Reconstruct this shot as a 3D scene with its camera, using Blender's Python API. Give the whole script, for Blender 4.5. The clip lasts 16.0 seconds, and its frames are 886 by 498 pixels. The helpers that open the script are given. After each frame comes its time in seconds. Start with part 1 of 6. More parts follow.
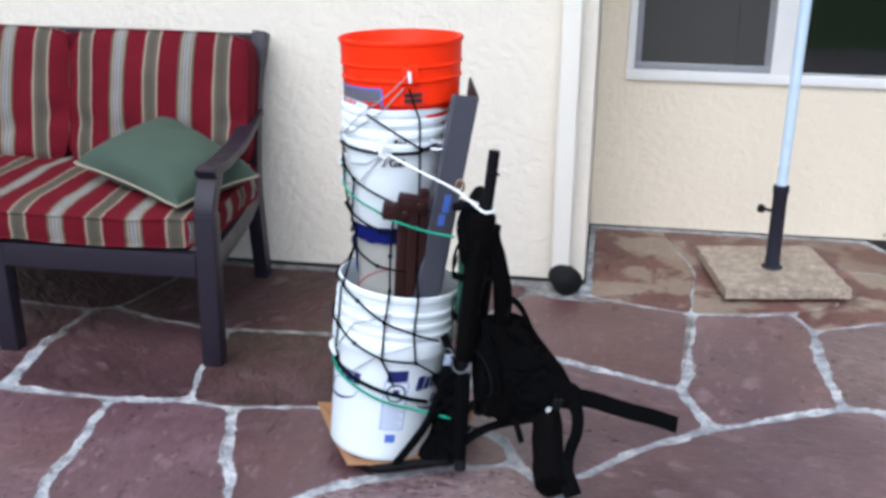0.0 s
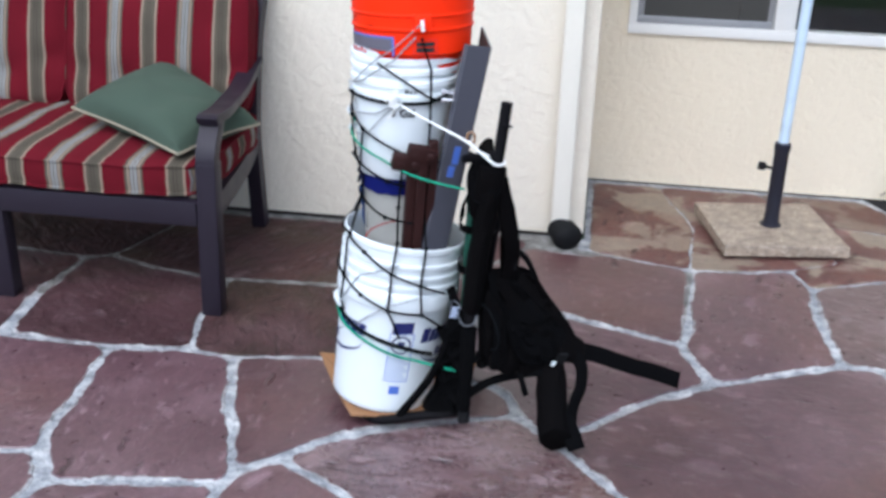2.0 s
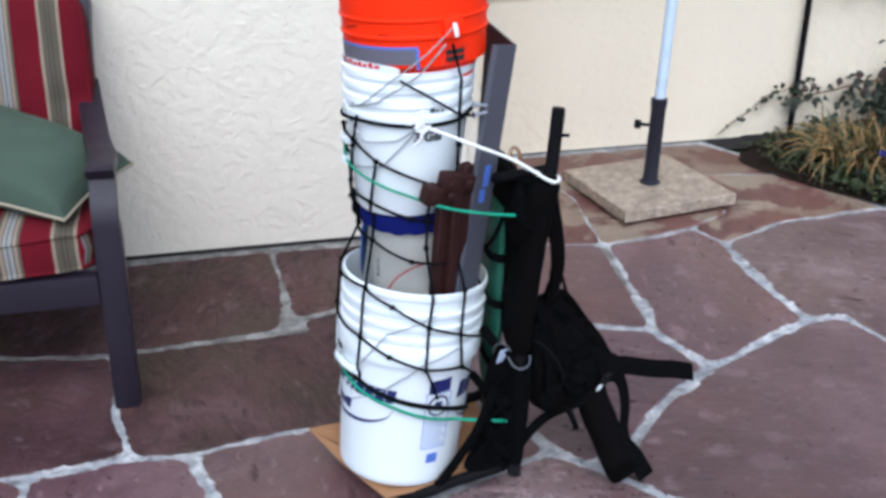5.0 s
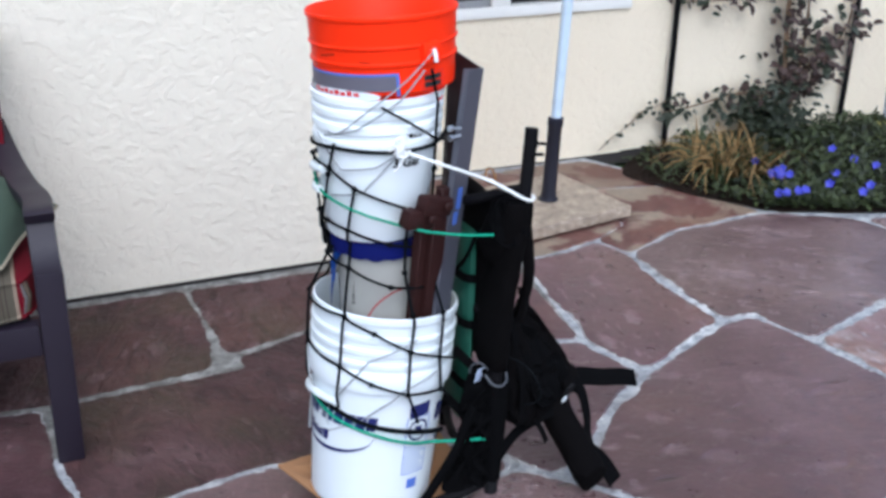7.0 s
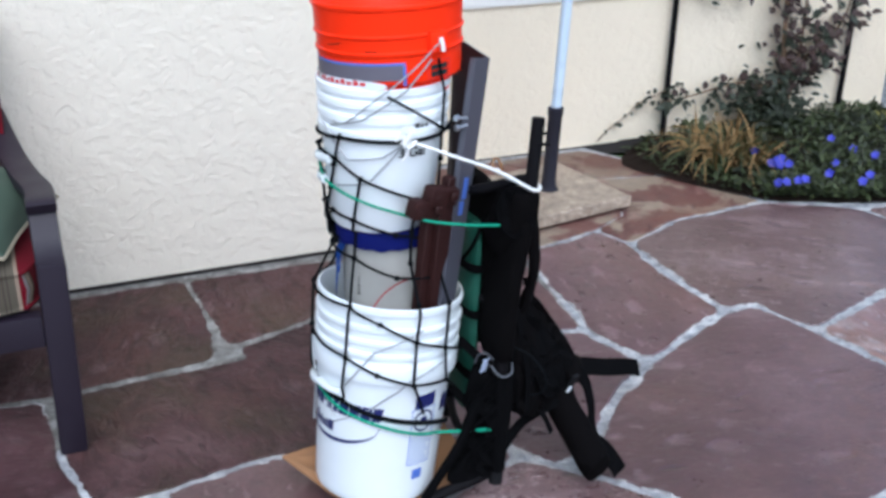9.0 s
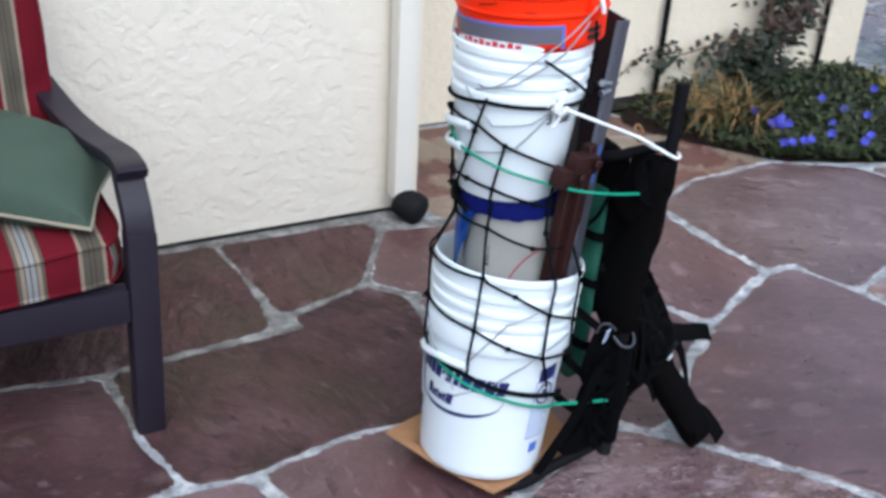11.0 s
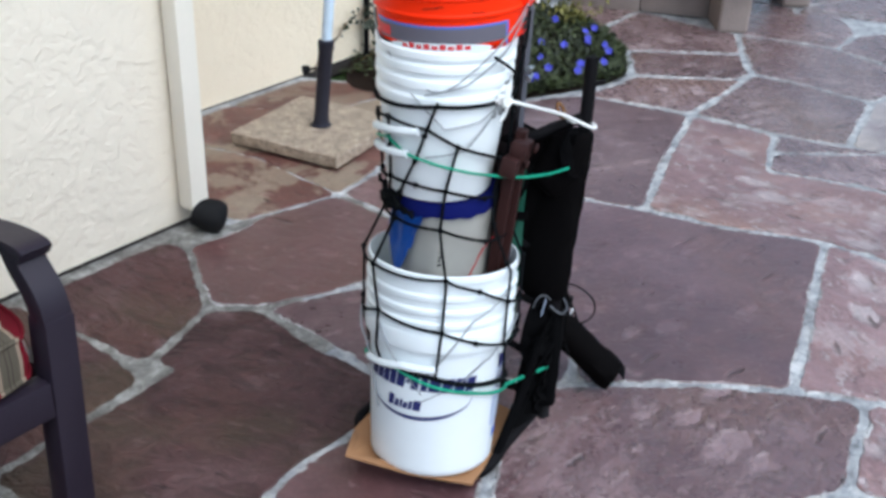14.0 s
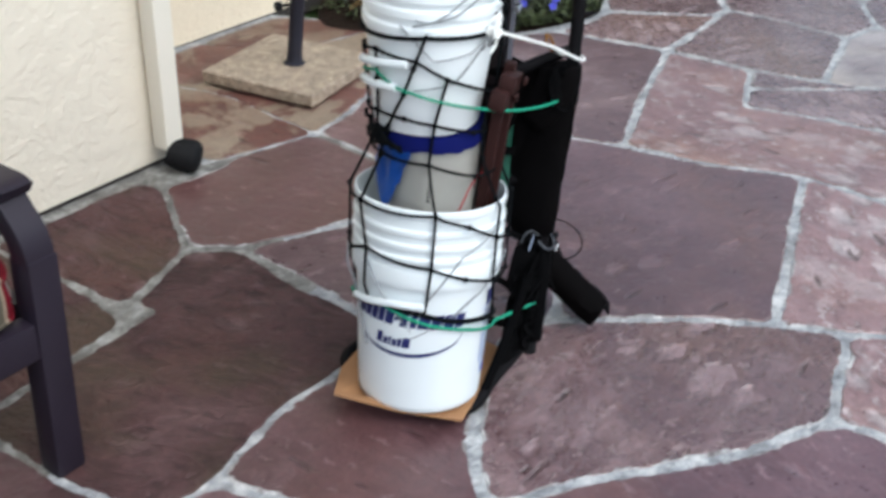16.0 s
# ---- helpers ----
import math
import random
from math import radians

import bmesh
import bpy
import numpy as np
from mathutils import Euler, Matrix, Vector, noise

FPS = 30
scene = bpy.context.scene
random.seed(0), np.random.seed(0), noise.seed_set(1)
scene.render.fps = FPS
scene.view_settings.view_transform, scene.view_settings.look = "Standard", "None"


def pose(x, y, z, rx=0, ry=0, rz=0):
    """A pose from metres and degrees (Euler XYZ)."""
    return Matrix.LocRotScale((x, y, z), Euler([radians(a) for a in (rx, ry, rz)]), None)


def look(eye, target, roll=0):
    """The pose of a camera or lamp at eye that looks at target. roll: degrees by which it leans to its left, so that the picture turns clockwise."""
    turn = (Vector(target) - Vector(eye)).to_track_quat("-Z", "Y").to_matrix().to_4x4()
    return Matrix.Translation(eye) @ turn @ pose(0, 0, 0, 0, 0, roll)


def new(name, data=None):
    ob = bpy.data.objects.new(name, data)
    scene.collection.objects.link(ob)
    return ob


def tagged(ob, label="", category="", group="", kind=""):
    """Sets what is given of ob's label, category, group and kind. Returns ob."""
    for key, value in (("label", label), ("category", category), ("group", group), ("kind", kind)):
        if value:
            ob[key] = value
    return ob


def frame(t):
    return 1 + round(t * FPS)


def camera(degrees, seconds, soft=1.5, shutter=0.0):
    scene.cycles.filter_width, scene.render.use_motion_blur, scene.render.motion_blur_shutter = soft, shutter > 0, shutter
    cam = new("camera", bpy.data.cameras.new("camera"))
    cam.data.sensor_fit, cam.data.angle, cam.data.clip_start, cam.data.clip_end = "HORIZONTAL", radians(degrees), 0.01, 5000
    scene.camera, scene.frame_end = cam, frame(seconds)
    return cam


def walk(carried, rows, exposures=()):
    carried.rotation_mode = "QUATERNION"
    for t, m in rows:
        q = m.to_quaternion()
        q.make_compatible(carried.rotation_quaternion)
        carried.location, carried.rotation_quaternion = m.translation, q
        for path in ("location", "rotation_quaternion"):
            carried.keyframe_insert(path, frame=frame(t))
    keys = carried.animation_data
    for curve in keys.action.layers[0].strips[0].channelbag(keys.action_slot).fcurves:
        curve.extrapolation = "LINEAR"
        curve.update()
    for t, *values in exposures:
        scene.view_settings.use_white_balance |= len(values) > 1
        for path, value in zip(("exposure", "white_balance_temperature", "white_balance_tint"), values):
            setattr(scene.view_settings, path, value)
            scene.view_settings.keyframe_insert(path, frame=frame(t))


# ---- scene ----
cam = camera(44.6, 16.0, soft=3.3, shutter=0.5)
PATH = [
    (0, (0.531, -2.594, 1.525), (0.242, -0.738, 0.839), 0.5),
    (0.5, (0.53, -2.6, 1.527), (0.249, -0.745, 0.835), 0.6),
    (1, (0.506, -2.608, 1.519), (0.228, -0.759, 0.809), 0.6),
    (1.5, (0.499, -2.605, 1.521), (0.253, -0.76, 0.789), 1.5),
    (2, (0.466, -2.587, 1.516), (0.216, -0.757, 0.749), 1.8),
    (2.5, (0.389, -2.436, 1.509), (0.141, -0.587, 0.789), 0.4),
    (3, (0.287, -2.281, 1.523), (0.113, -0.436, 0.771), -1.5),
    (3.5, (0.039, -2.269, 1.524), (0.12, -0.431, 0.738), -1.2),
    (4, (-0.148, -2.253, 1.53), (0.083, -0.428, 0.744), 0.1),
    (4.2, (-0.178, -2.228, 1.524), (0.082, -0.418, 0.715), 0.7),
    (6.3, (-0.626, -2.032, 1.501), (0.02, -0.326, 0.681), -0.6),
    (6.5, (-0.634, -2.035, 1.505), (0.053, -0.339, 0.698), 0.4),
    (7, (-0.657, -2.05, 1.507), (0.034, -0.345, 0.722), 0.3),
    (7.5, (-0.672, -2.057, 1.509), (0.013, -0.345, 0.735), 1.1),
    (8, (-0.672, -2.055, 1.509), (0.025, -0.348, 0.735), 0.5),
    (8.5, (-0.669, -2.048, 1.504), (0.038, -0.356, 0.705), 0.2),
    (9, (-0.679, -2.032, 1.504), (0.022, -0.339, 0.702), 0.4),
    (9.5, (-0.755, -1.975, 1.485), (-0.061, -0.306, 0.629), 0.6),
    (9.7, (-0.766, -1.903, 1.497), (-0.089, -0.242, 0.614), 0.2),
    (11.8, (-1.235, -1.490, 1.490), (-0.115, -0.110, 0.572), -0.9),
    (12, (-1.23, -1.382, 1.533), (-0.061, -0.066, 0.583), -3.0),
    (12.5, (-1.25, -1.353, 1.566), (0.019, -0.103, 0.657), -2.1),
    (13, (-1.425, -1.273, 1.567), (-0.044, -0.148, 0.657), 1.1),
    (13.5, (-1.539, -1.226, 1.558), (-0.115, -0.159, 0.645), 1.9),
    (14, (-1.571, -1.23, 1.555), (-0.154, -0.175, 0.617), 1.9),
    (14.5, (-1.553, -1.235, 1.549), (-0.113, -0.227, 0.593), 3.3),
    (15, (-1.538, -1.256, 1.551), (-0.124, -0.217, 0.592), 2.1),
    (15.5, (-1.551, -1.242, 1.549), (-0.11, -0.261, 0.571), 3.1),
    (16, (-1.588, -1.184, 1.529), (-0.172, -0.215, 0.502), 2.4),
]
walk(cam, [(t, look(eye, target, roll)) for t, eye, target, roll in PATH],
     exposures=[(0.0, 0.68, 5600, 8), (9.7, 0.63, 5480, 7), (12.0, 0.63, 5640, 5), (14.5, 0.62, 5760, 4), (16.0, 0.63, 6050, 4)])

# ---- sky, sun and exposure ----
world = bpy.data.worlds.new("world")
scene.world = world
world.use_nodes = True
wn, wl = world.node_tree.nodes, world.node_tree.links
sky = wn.new("ShaderNodeTexSky")
sky.sky_type = "NISHITA"
sky.sun_disc = False
sky.sun_elevation = radians(52)
sky.sun_rotation = radians(191)
sky.dust_density = 3.0
haze = wn.new("ShaderNodeHueSaturation")
haze.inputs["Saturation"].default_value = 0.62
wl.new(sky.outputs[0], haze.inputs["Color"])
wl.new(haze.outputs[0], wn["Background"].inputs[0])
wn["Background"].inputs[1].default_value = 0.15

sun_data = bpy.data.lights.new("sun", "SUN")
sun_data.energy = 1.15
sun_data.angle = radians(70)
sun_data.color = (1.0, 0.98, 0.96)
sun = new("sun", sun_data)
sun.matrix_world = look((-1.1, -5.0, 6.0), (0, 0, 0))


# ---- materials ----
def mat(name, color, rough=0.6, metal=0.0, vary=0.15, scale=12.0, bump=0.15, bump_scale=60.0, coat=0.0, depth=0.004, spec=0.5):
    """Two scales of colour variation, fine relief."""
    m = bpy.data.materials.new(name)
    m.use_nodes = True
    n, l = m.node_tree.nodes, m.node_tree.links
    b = n["Principled BSDF"]
    co = n.new("ShaderNodeTexCoord")
    big, fine = n.new("ShaderNodeTexNoise"), n.new("ShaderNodeTexNoise")
    big.inputs["Scale"].default_value, fine.inputs["Scale"].default_value = scale, bump_scale
    big.inputs["Detail"].default_value, fine.inputs["Detail"].default_value = 5, 6
    for t in (big, fine):
        l.new(co.outputs["Object"], t.inputs["Vector"])
    mixn = n.new("ShaderNodeMix")
    mixn.data_type = "RGBA"
    mixn.inputs[6].default_value = (*[max(0, c * (1 - vary)) for c in color], 1)
    mixn.inputs[7].default_value = (*[min(1, c * (1 + vary)) for c in color], 1)
    add = n.new("ShaderNodeMath")
    add.operation = "MULTIPLY_ADD"
    add.inputs[1].default_value = 0.4
    l.new(fine.outputs["Fac"], add.inputs[0])
    half = n.new("ShaderNodeMath")
    half.operation = "MULTIPLY"
    half.inputs[1].default_value = 0.6
    l.new(big.outputs["Fac"], half.inputs[0])
    l.new(half.outputs[0], add.inputs[2])
    l.new(add.outputs[0], mixn.inputs[0])
    l.new(mixn.outputs[2], b.inputs["Base Color"])
    rr = n.new("ShaderNodeMapRange")
    rr.inputs[3].default_value, rr.inputs[4].default_value = max(0.03, rough - 0.12), min(1, rough + 0.12)
    l.new(big.outputs["Fac"], rr.inputs[0])
    l.new(rr.outputs[0], b.inputs["Roughness"])
    b.inputs["Metallic"].default_value = metal
    b.inputs["Coat Weight"].default_value = coat
    b.inputs["Specular IOR Level"].default_value = spec
    if bump:
        bp = n.new("ShaderNodeBump")
        bp.inputs["Strength"].default_value, bp.inputs["Distance"].default_value = bump, depth
        l.new(fine.outputs["Fac"], bp.inputs["Height"])
        l.new(bp.outputs[0], b.inputs["Normal"])
    return m


def stucco(name, color):
    """Hand-troweled stucco: smeared flat patches with torn edges over a sandy coat."""
    m = mat(name, color, 0.9, vary=0.05, scale=2.5, bump=0)
    n, l = m.node_tree.nodes, m.node_tree.links
    b = n["Principled BSDF"]
    co = n.new("ShaderNodeTexCoord")
    warp = n.new("ShaderNodeTexNoise")
    warp.inputs["Scale"].default_value, warp.inputs["Detail"].default_value = 9, 3
    l.new(co.outputs["Object"], warp.inputs["Vector"])
    mixv = n.new("ShaderNodeMix")
    mixv.data_type = "VECTOR"
    mixv.inputs[0].default_value = 0.07
    l.new(co.outputs["Object"], mixv.inputs[4])
    l.new(warp.outputs["Color"], mixv.inputs[5])
    a = n.new("ShaderNodeTexNoise")
    a.inputs["Scale"].default_value, a.inputs["Detail"].default_value, a.inputs["Roughness"].default_value = 30, 5, 0.58
    l.new(mixv.outputs[1], a.inputs["Vector"])
    ramp = n.new("ShaderNodeValToRGB")
    e = ramp.color_ramp.elements
    e[0].position, e[1].position = 0.41, 0.57
    e[0].color, e[1].color = (0, 0, 0, 1), (1, 1, 1, 1)
    l.new(a.outputs["Fac"], ramp.inputs[0])
    sand = n.new("ShaderNodeTexNoise")
    sand.inputs["Scale"].default_value = 160
    l.new(co.outputs["Object"], sand.inputs["Vector"])
    b1, b2 = n.new("ShaderNodeBump"), n.new("ShaderNodeBump")
    b1.inputs["Strength"].default_value, b1.inputs["Distance"].default_value = 0.42, 0.0055
    b2.inputs["Strength"].default_value, b2.inputs["Distance"].default_value = 0.3, 0.002
    l.new(ramp.outputs[0], b1.inputs["Height"])
    l.new(sand.outputs["Fac"], b2.inputs["Height"])
    l.new(b1.outputs[0], b2.inputs["Normal"])
    l.new(b2.outputs[0], b.inputs["Normal"])
    return m


def flag_material(name, dark, mid, light, flaky=0.0, waves=0.0, blotch=None, gloss=0.0, dull=0.0):
    """Split flagstone: clouded purple-brown, pale flake scars, dark slits, cleft lines; each slab a little different."""
    m = bpy.data.materials.new(name)
    m.use_nodes = True
    n, l = m.node_tree.nodes, m.node_tree.links
    b = n["Principled BSDF"]
    co, info = n.new("ShaderNodeTexCoord"), n.new("ShaderNodeObjectInfo")

    def math_node(op, a, c=None):
        x = n.new("ShaderNodeMath")
        x.operation = op
        for sock, v in zip(x.inputs, (a, c)):
            if isinstance(v, (int, float)):
                sock.default_value = v
            elif v is not None:
                l.new(v, sock)
        return x.outputs[0]

    # every slab has its own part of the stone and its own direction of cleft
    spin = n.new("ShaderNodeVectorRotate")
    spin.rotation_type = "Z_AXIS"
    l.new(co.outputs["Object"], spin.inputs["Vector"])
    l.new(math_node("MULTIPLY", info.outputs["Random"], 2.6), spin.inputs["Angle"])
    rnd = n.new("ShaderNodeVectorMath")
    rnd.operation = "SCALE"
    rnd.inputs[0].default_value = (13.0, 7.0, 3.0)
    l.new(info.outputs["Random"], rnd.inputs["Scale"])
    off = n.new("ShaderNodeVectorMath")
    off.operation = "ADD"
    l.new(spin.outputs[0], off.inputs[0])
    l.new(rnd.outputs[0], off.inputs[1])

    def stretched(x, y):
        v = n.new("ShaderNodeVectorMath")
        v.operation = "MULTIPLY"
        v.inputs[1].default_value = (x, y, 1.0)
        l.new(off.outputs[0], v.inputs[0])
        return v.outputs[0]

    def tex(scale, detail, rough, dist=0.0, vec=None):
        t = n.new("ShaderNodeTexNoise")
        for k, v in (("Scale", scale), ("Detail", detail), ("Roughness", rough), ("Distortion", dist)):
            t.inputs[k].default_value = v
        l.new(vec or off.outputs[0], t.inputs["Vector"])
        return t

    def ramp(src, stops):
        r = n.new("ShaderNodeValToRGB")
        e = r.color_ramp.elements
        while len(e) < len(stops):
            e.new(0.5)
        for i, (p, c) in enumerate(stops):
            e[i].position, e[i].color = p, (*(c if isinstance(c, tuple) else (c, c, c)), 1)
        l.new(src, r.inputs[0])
        return r.outputs[0]

    def mix(fac, a, c, blend="MIX"):
        x = n.new("ShaderNodeMix")
        x.data_type, x.blend_type = "RGBA", blend
        for sock, v in ((x.inputs[0], fac), (x.inputs[6], a), (x.inputs[7], c)):
            if isinstance(v, (int, float)):
                sock.default_value = v
            elif isinstance(v, tuple):
                sock.default_value = (*v, 1)
            else:
                l.new(v, sock)
        return x.outputs[2]

    def scars(scale, x, y, size, share, seed):
        """Separate lens-shaped spots with torn edges: (mask)."""
        warp = tex(scale * 2.2, 4, 0.6)
        push = n.new("ShaderNodeMix")
        push.data_type = "VECTOR"
        push.inputs[0].default_value = 0.09
        l.new(stretched(x, y), push.inputs[4])
        l.new(warp.outputs["Color"], push.inputs[5])
        shift = n.new("ShaderNodeVectorMath")
        shift.operation = "ADD"
        shift.inputs[1].default_value = (seed, seed * 1.7, 0)
        l.new(push.outputs[1], shift.inputs[0])
        v = n.new("ShaderNodeTexVoronoi")
        v.inputs["Scale"].default_value = scale
        l.new(shift.outputs[0], v.inputs["Vector"])
        sep = n.new("ShaderNodeSeparateColor")
        l.new(v.outputs["Color"], sep.inputs[0])
        on = math_node("GREATER_THAN", sep.outputs[0], 1 - share)
        rad = math_node("MULTIPLY", math_node("ADD", sep.outputs[1], 0.35), size)
        depth = math_node("SUBTRACT", rad, v.outputs["Distance"])
        d = n.new("ShaderNodeMapRange")
        d.inputs[1].default_value, d.inputs[2].default_value = 0.0, 0.22
        l.new(depth, d.inputs[0])
        return math_node("MULTIPLY", on, d.outputs[0])

    clouds, grain, fine = tex(2.8, 6, 0.6, 0.3), tex(95, 4, 0.65), tex(28, 5, 0.6)
    col = ramp(clouds.outputs["Fac"], [(0.30, dark), (0.52, mid), (0.74, light)])
    if blotch:
        col = mix(ramp(tex(4.2, 5, 0.55, 0.4).outputs["Fac"], [(0.49, 0.0), (0.54, 0.85)]), col, blotch)
    # rusty tint here and there
    col = mix(ramp(tex(1.4, 3, 0.5, 0.6).outputs["Fac"], [(0.50, 0.0), (0.68, 0.55)]), col, (mid[0] * 1.15, mid[1] * 1.05, mid[2] * 0.75))
    pale = (min(0.42, mid[0] * 2.1 + 0.05), min(0.36, mid[1] * 2.4 + 0.045), min(0.36, mid[2] * 2.4 + 0.045))
    big = scars(8.5 - 1.5 * flaky, 1.0, 2.0, 0.42 + 0.06 * flaky, 0.28 + 0.30 * flaky, 3.1)
    small = scars(19.0 + 5.0 * flaky, 1.0, 2.8 - 1.0 * flaky, 0.40, 0.22 + 0.44 * flaky, 8.7)
    slit = scars(9.0, 1.0, 3.4, 0.30, 0.14 + 0.12 * flaky, 15.3)
    region = ramp(tex(2.1, 3, 0.5).outputs["Fac"], [(0.44 - 0.16 * flaky, 0.25), (0.60 - 0.12 * flaky, 0.80 + 0.1 * flaky)])
    col = mix(math_node("MULTIPLY", math_node("MULTIPLY", big, region), 0.55 + 0.2 * flaky), col, pale)
    # small pale scars; the extra on flaky slabs paints in their bright glints
    col = mix(math_node("MULTIPLY", math_node("MULTIPLY", small, region), 0.60 + 0.25 * flaky), col, pale)
    streak = ramp(tex(5.0, 6, 0.62, 0.5, stretched(1.0, 1.3)).outputs["Fac"], [(0.61 - 0.06 * flaky, 0.0), (0.64 - 0.05 * flaky, 0.15 + 0.18 * flaky)])
    col = mix(streak, col, pale)
    col = mix(math_node("MULTIPLY", slit, 0.75), col, (dark[0] * 0.55, dark[1] * 0.55, dark[2] * 0.55))
    cleft = tex(6.5 + 2.0 * waves, 6, 0.55, 0.9 + 0.9 * waves, stretched(0.9 - 0.2 * waves, 1.6 + 0.1 * waves))
    if waves:
        col = mix(ramp(cleft.outputs["Fac"], [(0.40, 0.45 * waves), (0.47, 0.0)]), col, (dark[0] * 0.5, dark[1] * 0.5, dark[2] * 0.5))
        col = mix(ramp(tex(3.0, 4, 0.5).outputs["Fac"], [(0.52, 0.0), (0.66, 0.45)]), col, (mid[0] * 0.85, mid[1] * 1.5, mid[2] * 0.75))
    col = mix(1.0, col, ramp(fine.outputs["Fac"], [(0.30, 0.82), (0.70, 1.18)]), "MULTIPLY")
    col = mix(1.0, col, ramp(grain.outputs["Fac"], [(0.25, 0.78), (0.75, 1.22)]), "MULTIPLY")
    col = mix(1.0, col, ramp(info.outputs["Random"], [(0.0, 0.86), (1.0, 1.14)]), "MULTIPLY")
    l.new(col, b.inputs["Base Color"])
    rough = n.new("ShaderNodeMapRange")
    rough.inputs[3].default_value, rough.inputs[4].default_value = 0.34 - gloss + dull, 0.64 - gloss + dull
    l.new(fine.outputs["Fac"], rough.inputs[0])
    l.new(rough.outputs[0], b.inputs["Roughness"])
    b.inputs["Specular IOR Level"].default_value = 0.5 + 2.2 * gloss - 1.2 * dull
    # relief: split layers, hollow scars, grain
    steps = ramp(cleft.outputs["Fac"], [(0.34, 0.0), (0.36, 0.22), (0.47, 0.34), (0.49, 0.58), (0.60, 0.72), (0.62, 1.0)])
    height = math_node("MULTIPLY", steps, 0.45 + 0.35 * waves)
    for mask, k in ((big, -0.55 - 0.3 * flaky), (small, -0.32), (slit, -0.75)):
        height = math_node("ADD", height, math_node("MULTIPLY", mask, k))
    height = math_node("ADD", height, math_node("MULTIPLY", fine.outputs["Fac"], 0.5))
    b1, b2 = n.new("ShaderNodeBump"), n.new("ShaderNodeBump")
    b1.inputs["Strength"].default_value, b1.inputs["Distance"].default_value = 0.6 + 0.25 * flaky + 0.2 * waves, 0.008 + 0.005 * flaky + 0.007 * waves
    b2.inputs["Strength"].default_value, b2.inputs["Distance"].default_value = 0.4, 0.002
    l.new(height, b1.inputs["Height"])
    l.new(grain.outputs["Fac"], b2.inputs["Height"])
    l.new(b1.outputs[0], b2.inputs["Normal"])
    l.new(b2.outputs[0], b.inputs["Normal"])
    return m


def mortar_material(name, lo, mid, hi):
    """Weathered mortar: blue-gray, with whitish lime and dark damp patches, gritty."""
    m = mat(name, mid, 0.92, vary=0.1, scale=8, bump=1.0, bump_scale=42, depth=0.016)
    n, l = m.node_tree.nodes, m.node_tree.links
    b = n["Principled BSDF"]
    co, t, r = n.new("ShaderNodeTexCoord"), n.new("ShaderNodeTexNoise"), n.new("ShaderNodeValToRGB")
    t.inputs["Scale"].default_value, t.inputs["Detail"].default_value, t.inputs["Roughness"].default_value = 13, 8, 0.74
    l.new(co.outputs["Object"], t.inputs["Vector"])
    e = r.color_ramp.elements
    e.new(0.5)
    for i, (p, c) in enumerate(((0.37, lo), (0.50, mid), (0.62, hi))):
        e[i].position, e[i].color = p, (*c, 1)
    l.new(t.outputs["Fac"], r.inputs[0])
    # brown dirt trodden into some stretches
    g, gr, mx = n.new("ShaderNodeTexNoise"), n.new("ShaderNodeMapRange"), n.new("ShaderNodeMix")
    g.inputs["Scale"].default_value, g.inputs["Detail"].default_value = 2.3, 4
    l.new(co.outputs["Object"], g.inputs["Vector"])
    gr.inputs[1].default_value, gr.inputs[2].default_value, gr.inputs[4].default_value = 0.52, 0.70, 0.35
    l.new(g.outputs["Fac"], gr.inputs[0])
    mx.data_type = "RGBA"
    l.new(gr.outputs[0], mx.inputs[0])
    l.new(r.outputs[0], mx.inputs[6])
    mx.inputs[7].default_value = (0.17, 0.145, 0.13, 1)
    l.new(mx.outputs[2], b.inputs["Base Color"])
    return m


